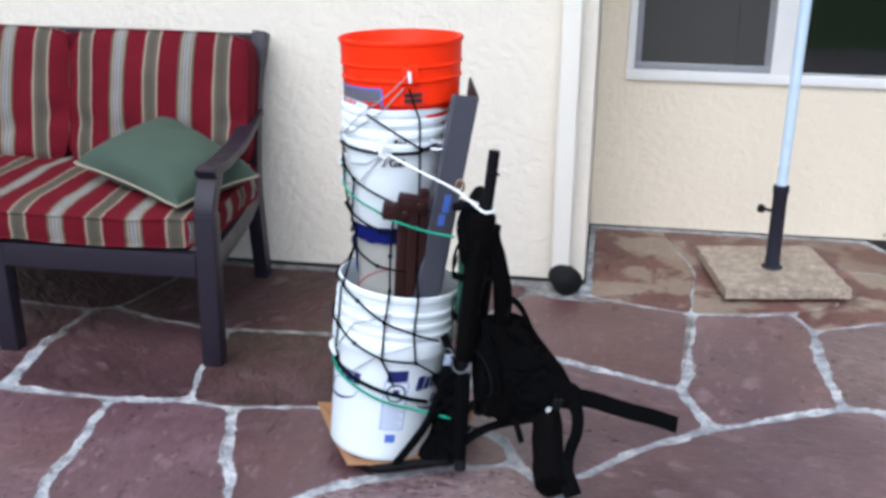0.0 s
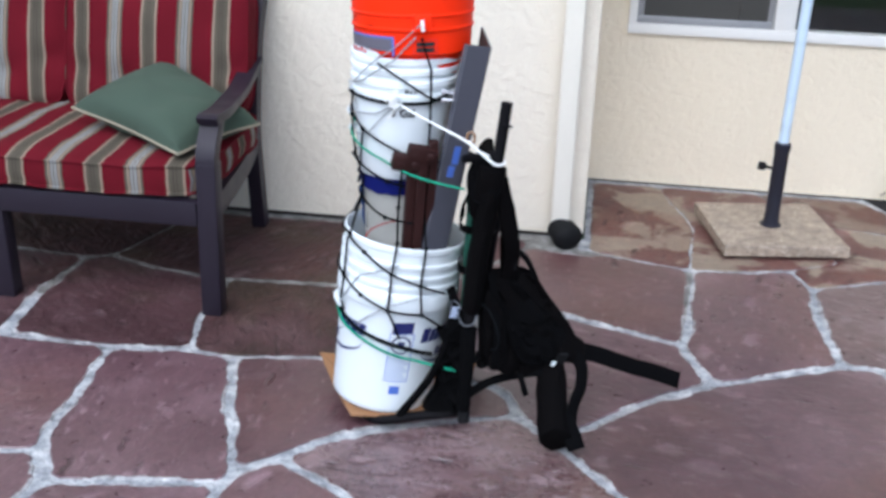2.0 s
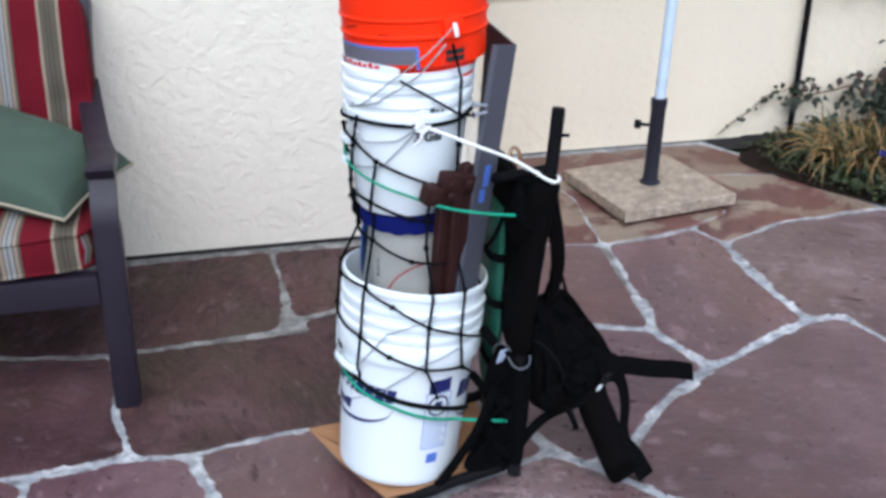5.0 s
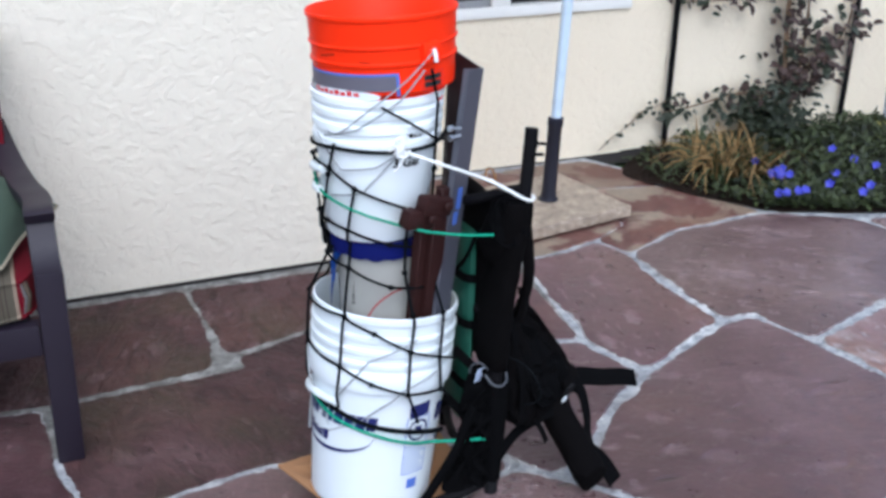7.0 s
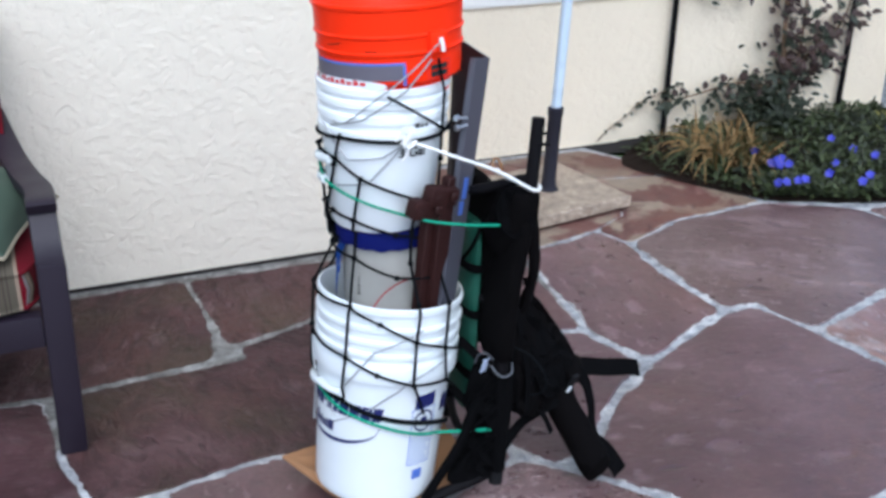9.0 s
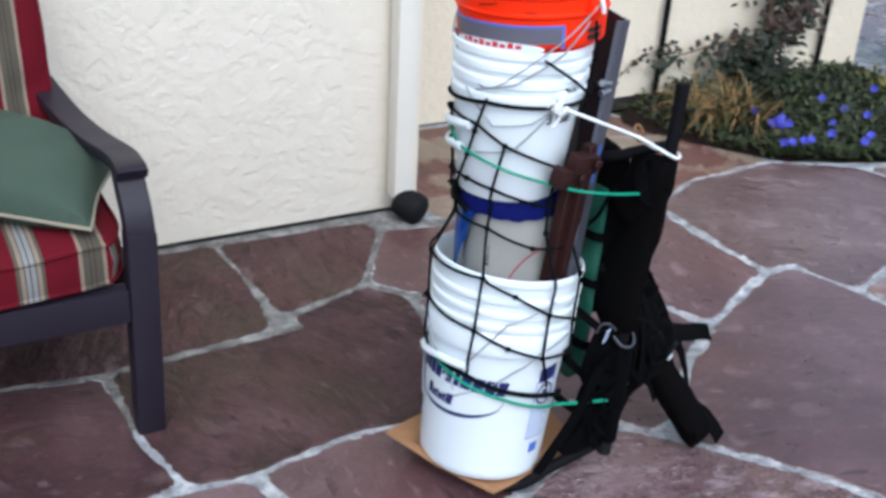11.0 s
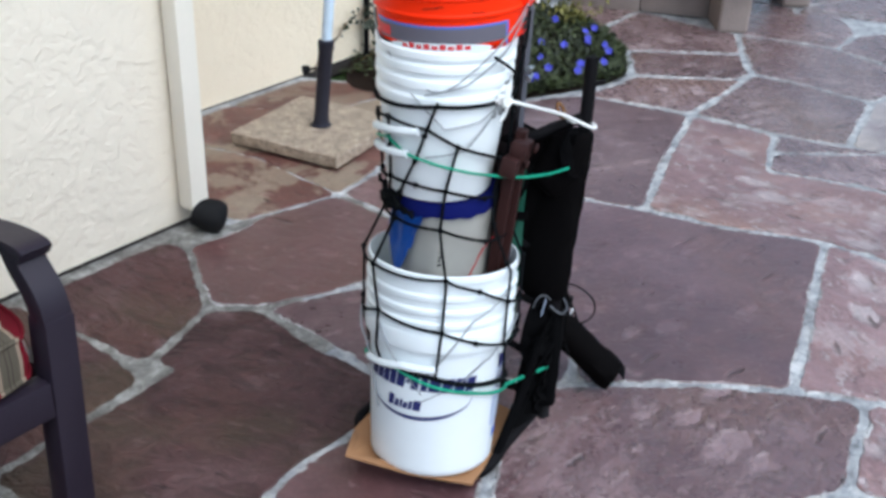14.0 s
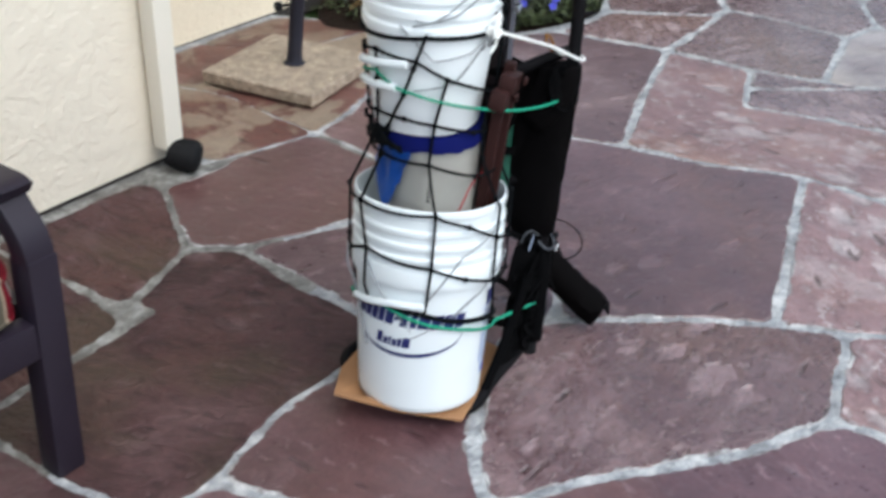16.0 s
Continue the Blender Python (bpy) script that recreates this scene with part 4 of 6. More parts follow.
# clump of dry strap leaves
clump = thing("ornamental_grass", "clump of dry straw-colored strap leaves", "grass", at=(2.07, 1.50, 0.015))
dry, fresh = bmesh.new(), bmesh.new()
for i in range(300):
    an, lean = rng.uniform(0, 6.283), rng.uniform(0.45, 1.35)
    L, w = rng.uniform(0.12, 0.25), rng.uniform(0.004, 0.010)
    o = Vector((rng.uniform(-.12, .12), rng.uniform(-.10, .10), 0))
    d = Vector((math.cos(an), math.sin(an), 0))
    pts = [o + d * (L * lean * t) + Vector((0, 0, max(0.006, L * (1.5 * t - lean * 1.15 * t * t)) + 0.008)) for t in (0, 0.25, 0.5, 0.75, 1)]
    sd = Vector((-d.y, d.x, 0))
    b = dry if rng.random() < 0.55 else fresh
    prev = None
    for q, t in zip(pts, (0, 0.25, 0.5, 0.75, 1)):
        pair = [b.verts.new(q + sd * w * (1 - t * 0.9)), b.verts.new(q - sd * w * (1 - t * 0.9) + Vector((0, 0, 0.002)))]
        if prev:
            b.faces.new((prev[0], pair[0], pair[1], prev[1]))
        prev = pair
part("dry_blades", dry, "straw", clump, smooth=False)
part("green_blades", fresh, "leaf", clump, smooth=False)


# trellis posts and the vine between them
def trellis_post(x):
    t = thing("trellis_post", "thin dark green metal trellis post against the wall", "post", "trellis posts", at=(x, 1.925, 0))
    rod = part("rod", tube(bmesh.new(), [(0, 0, -0.02), (0.012, 0, 0.7), (0.02, 0, 1.9)], 0.013, 8), "black_metal", t)
    part("finial", lathe([(0, 1.95), (0.02, 1.93), (0.024, 1.915), (0.014, 1.9), (0, 1.9)], 12, pose(0.02, 0, 0)), "black_metal", rod)


trellis_post(2.03)
trellis_post(3.02)
rail = thing("trellis_wire", "thin wires strung between the trellis posts", "wire")
for z in (0.66, 1.2):
    part("wire", tube(bmesh.new(), [(2.04, 1.93, z), (2.5, 1.93, z - 0.01), (3.03, 1.93, z)], 0.002, 5), "black_metal", rail)

vine = thing("climbing_vine", "straggling vine with reddish and green leaves", "vine", at=(2.66, 1.86, 0))
stems = bmesh.new()
paths = [[(-.01, .02, 0.0), (-.03, .03, .30), (-.05, .04, .70), (-.02, .05, 1.3), (-.05, .05, 1.9)],
         [(-.03, 0, 0), (.04, .02, .3), (.06, .04, .7), (.02, .05, 1.2), (.08, .05, 1.8)],
         [(-.02, .02, .15), (-.16, .0, .22), (-.30, .02, .24), (-.5, .04, .20), (-.66, .05, .18)],
         [(.06, .03, .30), (.14, .03, .36), (.22, .04, .40), (.29, .05, .47), (.34, .06, .62), (.36, .06, 1.3)],
         [(.02, .04, .75), (-.2, .05, .68), (-.45, .06, .66), (-.62, .06, .68)]]
for p in paths:
    tube(stems, smooth_points(p, 5), 0.013 if p is paths[0] else 0.008, 7, r_end=0.008 if p is paths[0] else 0.003)
part("stem", stems, "bark", vine)
lb, lg, ld = bmesh.new(), bmesh.new(), bmesh.new()
for k, p in enumerate(paths):
    line = smooth_points(p, 10)
    n = (270, 260, 60, 130, 40)[k]
    for _ in range(n):
        q = line[rng.randrange(len(line))] + Vector((rng.gauss(0, 0.05), rng.gauss(-0.02, 0.03), rng.gauss(0, 0.04)))
        d = Vector((rng.uniform(-1, 1), rng.uniform(-1, 0.2), rng.uniform(-0.9, 0.4)))
        low = q.z < 0.22
        b = (lg if rng.random() < 0.75 else ld) if low else (lb if rng.random() < 0.7 else ld)
        leaf(b, q, d, Vector((0, -0.6, 0.8)), rng.uniform(0.034, 0.062), rng.uniform(0.026, 0.042))
for _ in range(480):
    q = Vector((rng.gauss(-0.17, 0.11), rng.gauss(-0.03, 0.05), abs(rng.gauss(0.11, 0.08)) + 0.02))
    d = Vector((rng.uniform(-1, 1), rng.uniform(-1, 0.3), rng.uniform(-0.4, 0.8)))
    leaf(lg if rng.random() < 0.6 else ld, q, d, Vector((0, -0.5, 0.8)), rng.uniform(0.03, 0.05), rng.uniform(0.02, 0.03))
part("red_leaves", lb, "leaf_brown", vine, smooth=False)
part("green_leaves", lg, "leaf_dark", vine, smooth=False)
part("dark_leaves", ld, "leaf_dark", vine, smooth=False)

runner = thing("ivy_runner", "thin ivy runner creeping up the wall", "vine", at=(1.70, 1.935, 0.03))
rp = smooth_points([(0, 0, 0), (.06, 0, .05), (.13, -.01, .10), (.20, -.01, .16), (.28, -.01, .18), (.36, -.02, .22), (.42, -.02, .19)], 5)
part("stem", tube(bmesh.new(), rp, 0.0025, 5), "bark", runner)
bm = bmesh.new()
for i in range(4, len(rp), 2):
    for _ in range(1 if i < 18 else 3):
        leaf(bm, rp[i] + Vector((rng.gauss(0, .012), -0.005, rng.gauss(0, .015))), Vector((rng.uniform(-1, 1), -0.3, rng.uniform(-.6, .8))), Vector((0, -1, 0.2)), rng.uniform(.018, .035), rng.uniform(.014, .024))
part("leaves", bm, "leaf_dark", runner, smooth=False)


# ---- cast-stone bench seats and a low island at the end of the patio ----
def stone_seat(x, y, turn, length, depth, height):
    t = thing("stone_bench", "gray cast-stone garden bench on block legs", "bench", "stone benches", at=(x, y, 0))
    t.rotation_euler = (0, 0, radians(turn))
    for side in (-1, 1):
        leg = boxed(-0.078, 0.078, -0.12, 0.12, -0.003, height - 0.08, 0.02, 3, pose(side * length * 0.36, 0, 0, 0, 0, -48))
        part("leg", leg, "stone_block", t)
    part("slab", boxed(-length / 2, length / 2, -depth / 2, depth / 2, height - 0.08, height, 0.015), "stone_block", t)


stone_seat(4.035, 0.875, -4, 1.00, 0.40, 0.335)
island = thing("low_wall", "low gray cast-stone island wall with a dark recess", "wall", at=(3.55, 1.49, 0))
island.rotation_euler = (0, 0, radians(-69))
iw = boxed(-0.24, -0.05, 0.0, 0.6, -0.003, 0.6, 0.012)
box(iw, 0.13, 0.50, 0.0, 0.6, -0.003, 0.6, 0.03)
box(iw, -0.05, 0.13, 0.0, 0.6, -0.003, 0.13, 0.006)
box(iw, -0.05, 0.13, 0.0, 0.6, 0.36, 0.6, 0.006)
part("blockwork", iw, "stone_block", island)
# black block set in the opening: the shade inside it, put in as color
part("recess", boxed(-0.046, 0.126, 0.2, 0.58, 0.134, 0.356), "rubber", island)
part("cap", boxed(-0.28, 0.54, -0.04, 0.64, 0.6, 0.66, 0.012), "stone_block", island)


# ---- umbrella stand ----
stand = thing("umbrella_stand", "square speckled granite umbrella base with black sleeve", "umbrella stand", at=(1.178, 1.405, 0))
base = boxed(-0.23, 0.23, -0.23, 0.23, 0.014, 0.057, 0.005, 2)
bmesh.ops.subdivide_edges(base, edges=[e for e in base.edges if e.calc_length() > 0.3], cuts=36, use_grid_fill=True)
for v in base.verts:
    rim = max(abs(v.co.x), abs(v.co.y)) - 0.222
    if rim > 0:
        v.co.x, v.co.y = [c * (1 + 0.016 * noise.noise((v.co.x * 34, v.co.y * 34, v.co.z * 40))) for c in v.co.xy]
bmesh.ops.rotate(base, verts=base.verts, matrix=Matrix.Rotation(radians(10), 3, "Z"))
bmesh.ops.translate(base, verts=base.verts, vec=(-0.004, 0.010, 0))
base_slab = part("base_slab", base, "granite", stand, smooth=False)
for x in (-1, 1):
    for y in (-1, 1):
        part("foot", boxed(x * .15 - .03, x * .15 + .03, y * .15 - .03, y * .15 + .03, -.001, .016, .003, 2, pose(0, 0, 0, 0, 0, 11)), "rubber", base_slab)
sleeve = lathe([(0.0, 0.055), (0.038, 0.055), (0.040, 0.061), (0.032, 0.066), (0.029, 0.075), (0.027, 0.10), (0.026, 0.36), (0.029, 0.365), (0.029, 0.392), (0.020, 0.396), (0.0, 0.396)], 28)
for v in sleeve.verts:
    v.co.y -= 0.13 * max(0, v.co.z - 0.06)
    v.co.x -= 0.02 * max(0, v.co.z - 0.06)
sleeve_part = part("sleeve", sleeve, "sleeve_metal", stand)
knob = tube(bmesh.new(), [(-0.020, -0.014, 0.285), (-0.052, 0.004, 0.285)], 0.006, 8)
tube(knob, [(-0.052, 0.004, 0.285), (-0.071, 0.014, 0.285)], 0.016, 10)
part("clamp_knob", knob, "rubber", sleeve_part)
pole = thing("umbrella_pole", "pale blue-white painted umbrella pole", "umbrella pole", at=(1.172, 1.367, 0.34))
part("tube", tube(bmesh.new(), [(0, 0, 0), (-0.010, -0.144, 1.2), (-0.017, -0.252, 2.1)], 0.019, 20), "pole", pole)


# ---- metal loveseat with striped cushions ----
bench = thing("loveseat", "dark purple-brown metal garden loveseat", "loveseat")
XR, XL, XM = -0.625, -2.05, -1.335


def front_leg(x, top):
    lg = boxed(x - 0.032, x + 0.032, 0.318, 0.378, -0.002, top, 0.008)
    for v in lg.verts:
        low = max(0.0, 0.36 - v.co.z) / 0.36
        v.co.y += 0.012 * low
        v.co.x += 0.010 * low * (-1 if x > XM + 0.1 else 1 if x < XM - 0.1 else 0)
    part("leg", lg, "bench_metal", bench)


for x, top in ((XR - 0.024, 0.503), (XM - 0.012, 0.380), (XL + 0.024, 0.503)):
    front_leg(x, top)
for x, xb in ((XR - 0.025, XR - 0.108), (XL + 0.025, XL + 0.108)):
    bl = bmesh.new()
    ribbon(bl, smooth_points([(xb - 0.012, 1.12, 0.0), (xb, 1.05, 0.22), (xb, 1.03, 0.42), (xb, 1.09, 0.72), (xb + 0.012, 1.165, 0.92)], 4), 0.055, 0.05, (1, 0, 0))
    part("rear_post", bl, "bench_metal", bench)
    ar = bmesh.new()
    ribbon(ar, smooth_points([(x, 0.364, 0.620), (x, 0.385, 0.626), (x, 0.475, 0.621), (x * 0.7 + xb * 0.3, 0.63, 0.610), (x * 0.4 + xb * 0.6, 0.82, 0.611), (xb, 1.08, 0.648)], 4), 0.066, 0.028, (0, 0, 1))
    part("armrest", ar, "bench_metal", bench)
    up = bmesh.new()
    ribbon(up, smooth_points([(x, 0.343, 0.480), (x, 0.347, 0.512), (x, 0.362, 0.548), (x, 0.394, 0.586), (x, 0.412, 0.618)], 4), 0.062, 0.045, (0, 1, 0))
    part("arm_post", up, "bench_metal", bench)
    sr = bmesh.new()
    ribbon(sr, smooth_points([(x, 0.355, 0.345), (x * 0.7 + xb * 0.3, 0.6, 0.342), (x * 0.4 + xb * 0.6, 0.82, 0.345), (xb, 1.05, 0.365)], 4), 0.036, 0.075, (0, 0, 1))
    part("side_rail", sr, "bench_metal", bench)
part("front_rail", boxed(XL + 0.060, XR - 0.060, 0.322, 0.366, 0.300, 0.378, 0.006), "bench_metal", bench)
part("rear_rail", boxed(XL + 0.13, XR - 0.13, 1.02, 1.06, 0.27, 0.33, 0.006), "bench_metal", bench)
part("seat_deck", boxed(XL + 0.11, XR - 0.11, 0.356, 1.02, 0.362, 0.380, 0.003), "bench_metal", bench)
part("top_rail", boxed(XL + 0.10, XR - 0.10, 1.145, 1.185, 0.86, 0.915, 0.008), "bench_metal", bench)
for i in range(9):
    x = XL + 0.19 + i * (XR - XL - 0.38) / 8
    part("back_slat", ribbon(bmesh.new(), [(x, 1.045, 0.34), (x, 1.09, 0.6), (x, 1.165, 0.87)], 0.035, 0.012, (0, 1, 0)), "bench_metal", bench)


def cushion_mesh(w, d, h, puff, seam=0.02, n=22, tufts=()):
    """A box cushion: rounded welted edges, a crowned face, a few pulled-in tufts."""
    bm = bmesh.new()
    grid = {}
    for side in (0, 1):
        for i in range(n + 1):
            for j in range(n + 1):
                u, v = i / n * 2 - 1, j / n * 2 - 1
                cu, cv = math.copysign(abs(u) ** 0.85, u), math.copysign(abs(v) ** 0.85, v)
                k = max(0, (1 - abs(u) ** 6)) * max(0, (1 - abs(v) ** 6))
                z = h / 2 * (0.78 + 0.22 * k ** 0.35) + puff * (1 - u * u) * (1 - v * v)
                rx = 1 - 0.03 * abs(v) ** 4
                ry = 1 - 0.03 * abs(u) ** 4
                trim = 1 - 0.06 * max(0.0, (abs(u) + abs(v) - 1.5) / 0.5) ** 2
                x, y = cu * (w / 2 - 0.5 * d * (1 - trim)) * rx, cv * d / 2 * ry * trim
                z += 0.010 * noise.noise((x * 6, y * 6, side * 3.0)) + 0.003 * noise.noise((x * 17, y * 17, side * 5.0))
                for tx, ty in tufts:
                    z -= 0.022 * math.exp(-((x - tx) ** 2 + (y - ty) ** 2) / 0.0016)
                grid[side, i, j] = bm.verts.new((x, y, z if side else -z))
    for side in (0, 1):
        for i in range(n):
            for j in range(n):
                q = (grid[side, i, j], grid[side, i + 1, j], grid[side, i + 1, j + 1], grid[side, i, j + 1])
                bm.faces.new(q if side else q[::-1])
    border = [(i, 0) for i in range(n)] + [(n, j) for j in range(n)] + [(n - i, n) for i in range(n)] + [(0, n - j) for j in range(n)]
    mids = []
    for i, j in border:
        a, b = grid[0, i, j].co, grid[1, i, j].co
        mids.append(bm.verts.new(((a + b) / 2) * 1.0 + Vector((a.x, a.y, 0)).normalized() * 0.008))
    for q in range(len(border)):
        r = (q + 1) % len(border)
        lo0, lo1 = grid[(0, *border[q])], grid[(0, *border[r])]
        hi0, hi1 = grid[(1, *border[q])], grid[(1, *border[r])]
        bm.faces.new((lo0, lo1, mids[r], mids[q]))
        bm.faces.new((mids[q], mids[r], hi1, hi0))
    return bm, [grid[(1, *b)].co.copy() for b in border], [grid[(0, *b)].co.copy() for b in border]


def cushion(name, label, w, d, h, puff, m, tufts=(), group="loveseat cushions", phase=0.0):
    """phase: how far the cloth's pattern is shifted along the cushion."""
    t = thing(name, label, "cushion", group)
    t.matrix_world = m @ Matrix.Translation((-phase, 0, 0))
    body, hi, lo = cushion_mesh(w, d, h, puff, tufts=tufts)
    bmesh.ops.translate(body, verts=body.verts, vec=(phase, 0, 0))
    hi, lo = [[p * 1.003 + Vector((phase, 0, 0)) for p in ring] for ring in (hi, lo)]
    cover_part = part("cover", body, "stripe_x", t)
    bpy.context.view_layer.update()
    if name == "seat_cushion":
        cover = t.children[0].data
        cover.materials.append(M["stripe_y"])
        for f in cover.polygons:
            f.material_index = 1 if abs(f.normal.x) > 0.75 else 0
    welt = bmesh.new()
    tube(welt, hi, 0.005, 6, closed=True)
    tube(welt, lo, 0.005, 6, closed=True)
    part("welt", welt, "stripe_x", cover_part)
    return t


cushion("seat_cushion", "red, cream and taupe striped seat cushion on the loveseat", XR - XL - 0.098, 0.68, 0.108, 0.012, pose((XL + XR) / 2, 0.66, 0.436), phase=-0.0275)
back_w = 0.648
for x, ph, lab in ((-1.036, 0.069, "red striped back cushion leaning behind a green pillow"), (-1.690, 0.079, "red striped back cushion against the loveseat's rear slats")):
    cushion("back_cushion", lab, back_w, 0.47, 0.13, 0.03, pose(x, 0.985, 0.70, 76, 0, 0), tufts=((-0.1, -0.12), (0.12, -0.12), (-0.27, -0.09), (0.28, -0.07)), phase=ph)

pillow = thing("throw_pillow", "sage green throw pillow with tan piping, lying on the seat cushion", "pillow")
pillow.location = (-0.87, 0.63, 0.56)
pb = bmesh.new()
n = 26
PC = [Vector((-.33, -.03, .005)), Vector((.13, -.28, -.045)), Vector((.275, .08, -.04)), Vector((-.115, .25, .10))]
pn = (PC[2] - PC[0]).cross(PC[3] - PC[1]).normalized()
g = {}
for side in (0, 1):
    for i in range(n + 1):
        for j in range(n + 1):
            u, v = i / n * 2 - 1, j / n * 2 - 1
            pu, pv = u * (1 - 0.09 * (1 - v * v) * abs(u) ** 3), v * (1 - 0.09 * (1 - u * u) * abs(v) ** 3)
            cut = 1 - 0.025 * max(0.0, (abs(u) + abs(v) - 1.6) / 0.4) ** 2
            pu, pv = pu * cut, pv * cut
            a, b = (pu + 1) / 2, (pv + 1) / 2
            p = PC[0] * (1 - a) * (1 - b) + PC[1] * a * (1 - b) + PC[2] * a * b + PC[3] * (1 - a) * b
            k = (max(0, 1 - u * u) * max(0, 1 - v * v)) ** 0.42
            z = (0.100 if side else 0.055) * k + 0.016 * noise.noise((u * 2.2, v * 2.2, side * 4)) * k
            if side and (i in (0, n) or j in (0, n)):
                g[side, i, j] = g[0, i, j]
            else:
                g[side, i, j] = pb.verts.new(p + pn * (z if side else -z))
for side in (0, 1):
    for i in range(n):
        for j in range(n):
            q = [g[side, i, j], g[side, i + 1, j], g[side, i + 1, j + 1], g[side, i, j + 1]]
            pb.faces.new(q if side else q[::-1])
edge = [g[0, i, 0].co.copy() for i in range(n)] + [g[0, n, j].co.copy() for j in range(n)] + [g[0, n - i, n].co.copy() for i in range(n)] + [g[0, 0, n - j].co.copy() for j in range(n)]
pillow_cover = part("cover", pb, "green_cloth", pillow)
part("piping", tube(bmesh.new(), edge, 0.0045, 6, closed=True), "piping", pillow_cover)


# ---- the loaded pack: stacked pails on a frame ----
AXIS = [(0.03, -.033, -.069), (.26, .002, -.054), (.50, .022, -.046), (.90, .024, -.041), (1.12, .026, -.043)]


def axis(z):
    for (z0, x0, y0), (z1, x1, y1) in zip(AXIS, AXIS[1:]):
        if z <= z1:
            break
    t = max(-0.1, (z - z0) / (z1 - z0))
    return Vector((x0 + (x1 - x0) * t, y0 + (y1 - y0) * t, z))


def around(angle, z, r):
    return axis(z) + Vector((math.cos(radians(angle)) * r, math.sin(radians(angle)) * r, 0))


def stack_radius(z):
    table = [(0.0, .134), (.31, .150), (.33, .161), (.508, .1615), (.530, .138), (.60, .116), (.66, .112), (.86, .126), (.96, .138), (1.03, .144), (1.12, .15)]
    for (z0, r0), (z1, r1) in zip(table, table[1:]):
        if z <= z1:
            return r0 + (r1 - r0) * (z - z0) / (z1 - z0)
    return .15


def upper_bulge(angle, z):
    """The upper pail stands a little towards the bench, so what is wrapped over it lies further out there."""
    return 0.014 * max(0.0, -math.cos(radians(angle))) if .66 < z < .97 else 0.0


def wrap(knots, sub=8, lift=0.005, taut=0.0):
    """A cord over the stack through (angle, z) knots."""
    pts = []
    for (a0, z0), (a1, z1) in zip(knots, knots[1:]):
        for s in range(sub):
            t = s / sub
            z = z0 + (z1 - z0) * t
            r = stack_radius(z)
            r0, r1 = stack_radius(z0), stack_radius(z1)
            r = max(r, r0 + (r1 - r0) * t) * (1 - taut) + r * taut
            a = a0 + (a1 - a0) * t
            pts.append(around(a, z, r + lift + upper_bulge(a, z)))
    a, z = knots[-1]
    pts.append(around(a, z, stack_radius(z) + lift + upper_bulge(a, z)))
    return pts


# cardboard under the pails
card = bmesh.new()
cp = [(-.226, .012, .050), (-.158, -.106, .020), (-.084, -.221, .004), (.02, -.196, 0), (.19, -.155, 0), (.20, .13, 0), (.05, .13, 0), (-.10, .10, .002)]
inn = [Vector((-.02 + (x + .02) * .62, -.05 + (y + .05) * .62, 0.029 + z * .12)) for x, y, z in cp]
loops = [[card.verts.new((x, y, 0.030 + z)) for x, y, z in cp], [card.verts.new((x, y, 0.035 + z)) for x, y, z in cp],
         [card.verts.new(q + Vector((0, 0, .005))) for q in inn], [card.verts.new(q) for q in inn]]
for k in range(4):
    a, b = loops[k], loops[(k + 1) % 4]
    for i in range(len(cp)):
        j = (i + 1) % len(cp)
        card.faces.new((a[i], a[j], b[j], b[i]))
card.faces.new(loops[2])
card.faces.new(loops[3][::-1])
bmesh.ops.recalc_face_normals(card, faces=card.faces)
tagged(mesh_object("cardboard_sheet", card, "cardboard", smooth=False), "tan corrugated cardboard sheet under the pails", "cardboard")

# lower pail, tilted a little
base_dir = (axis(.50) - axis(.03)).normalized()
low_m = Matrix.Translation(axis(.034)) @ Vector((0, 0, 1)).rotation_difference(base_dir).to_matrix().to_4x4()
LOW = [(0.0, 0.002), (.128, 0.002), (.1335, 0.008), (.1345, .02), (.1465, .295), (.1475, .300), (.1565, .303), (.158, .310), (.1585, .338), (.1565, .345), (.1520, .349), (.1520, .356), (.1575, .360), (.1575, .368), (.1525, .372),
       (.1528, .384), (.1580, .388), (.1580, .396), (.1530, .400), (.1535, .414), (.1585, .418), (.1585, .426), (.1530, .430), (.1530, .452), (.1570, .455), (.1585, .462), (.1570, .470), (.1530, .472), (.1505, .468), (.1500, .44), (.1330, .03), (0.0, .028)]
lower = thing("pail", "tall white plastic pail with dark blue print", "pail", "pails")
lower.matrix_world = low_m
lower_body = part("body", lathe(LOW, 96), "white_plastic", lower)


def low_r(z):
    return .1345 + (.1465 - .1345) * (z - .02) / .275


def decal(parent, material, a0, a1, z0, z1, lift=0.0012, slant=0.0, name="print", rf=low_r, base_z=0.0):
    """A thin printed shape on the pail's side."""
    n = max(3, int(abs(a1 - a0) / 3))
    bm = bmesh.new()
    rows = []
    for z in (z0, z1):
        row = []
        for i in range(n + 1):
            a = radians(a0 + (a1 - a0) * i / n)
            zz = z + slant * (i / n - 0.5)
            r = rf(zz) + lift
            row.append(bm.verts.new((r * math.cos(a), r * math.sin(a), zz - base_z)))
        rows.append(row)
    for i in range(n):
        bm.faces.new((rows[0][i], rows[0][i + 1], rows[1][i + 1], rows[1][i]))
    return part(name, bm, material, parent, smooth=False)


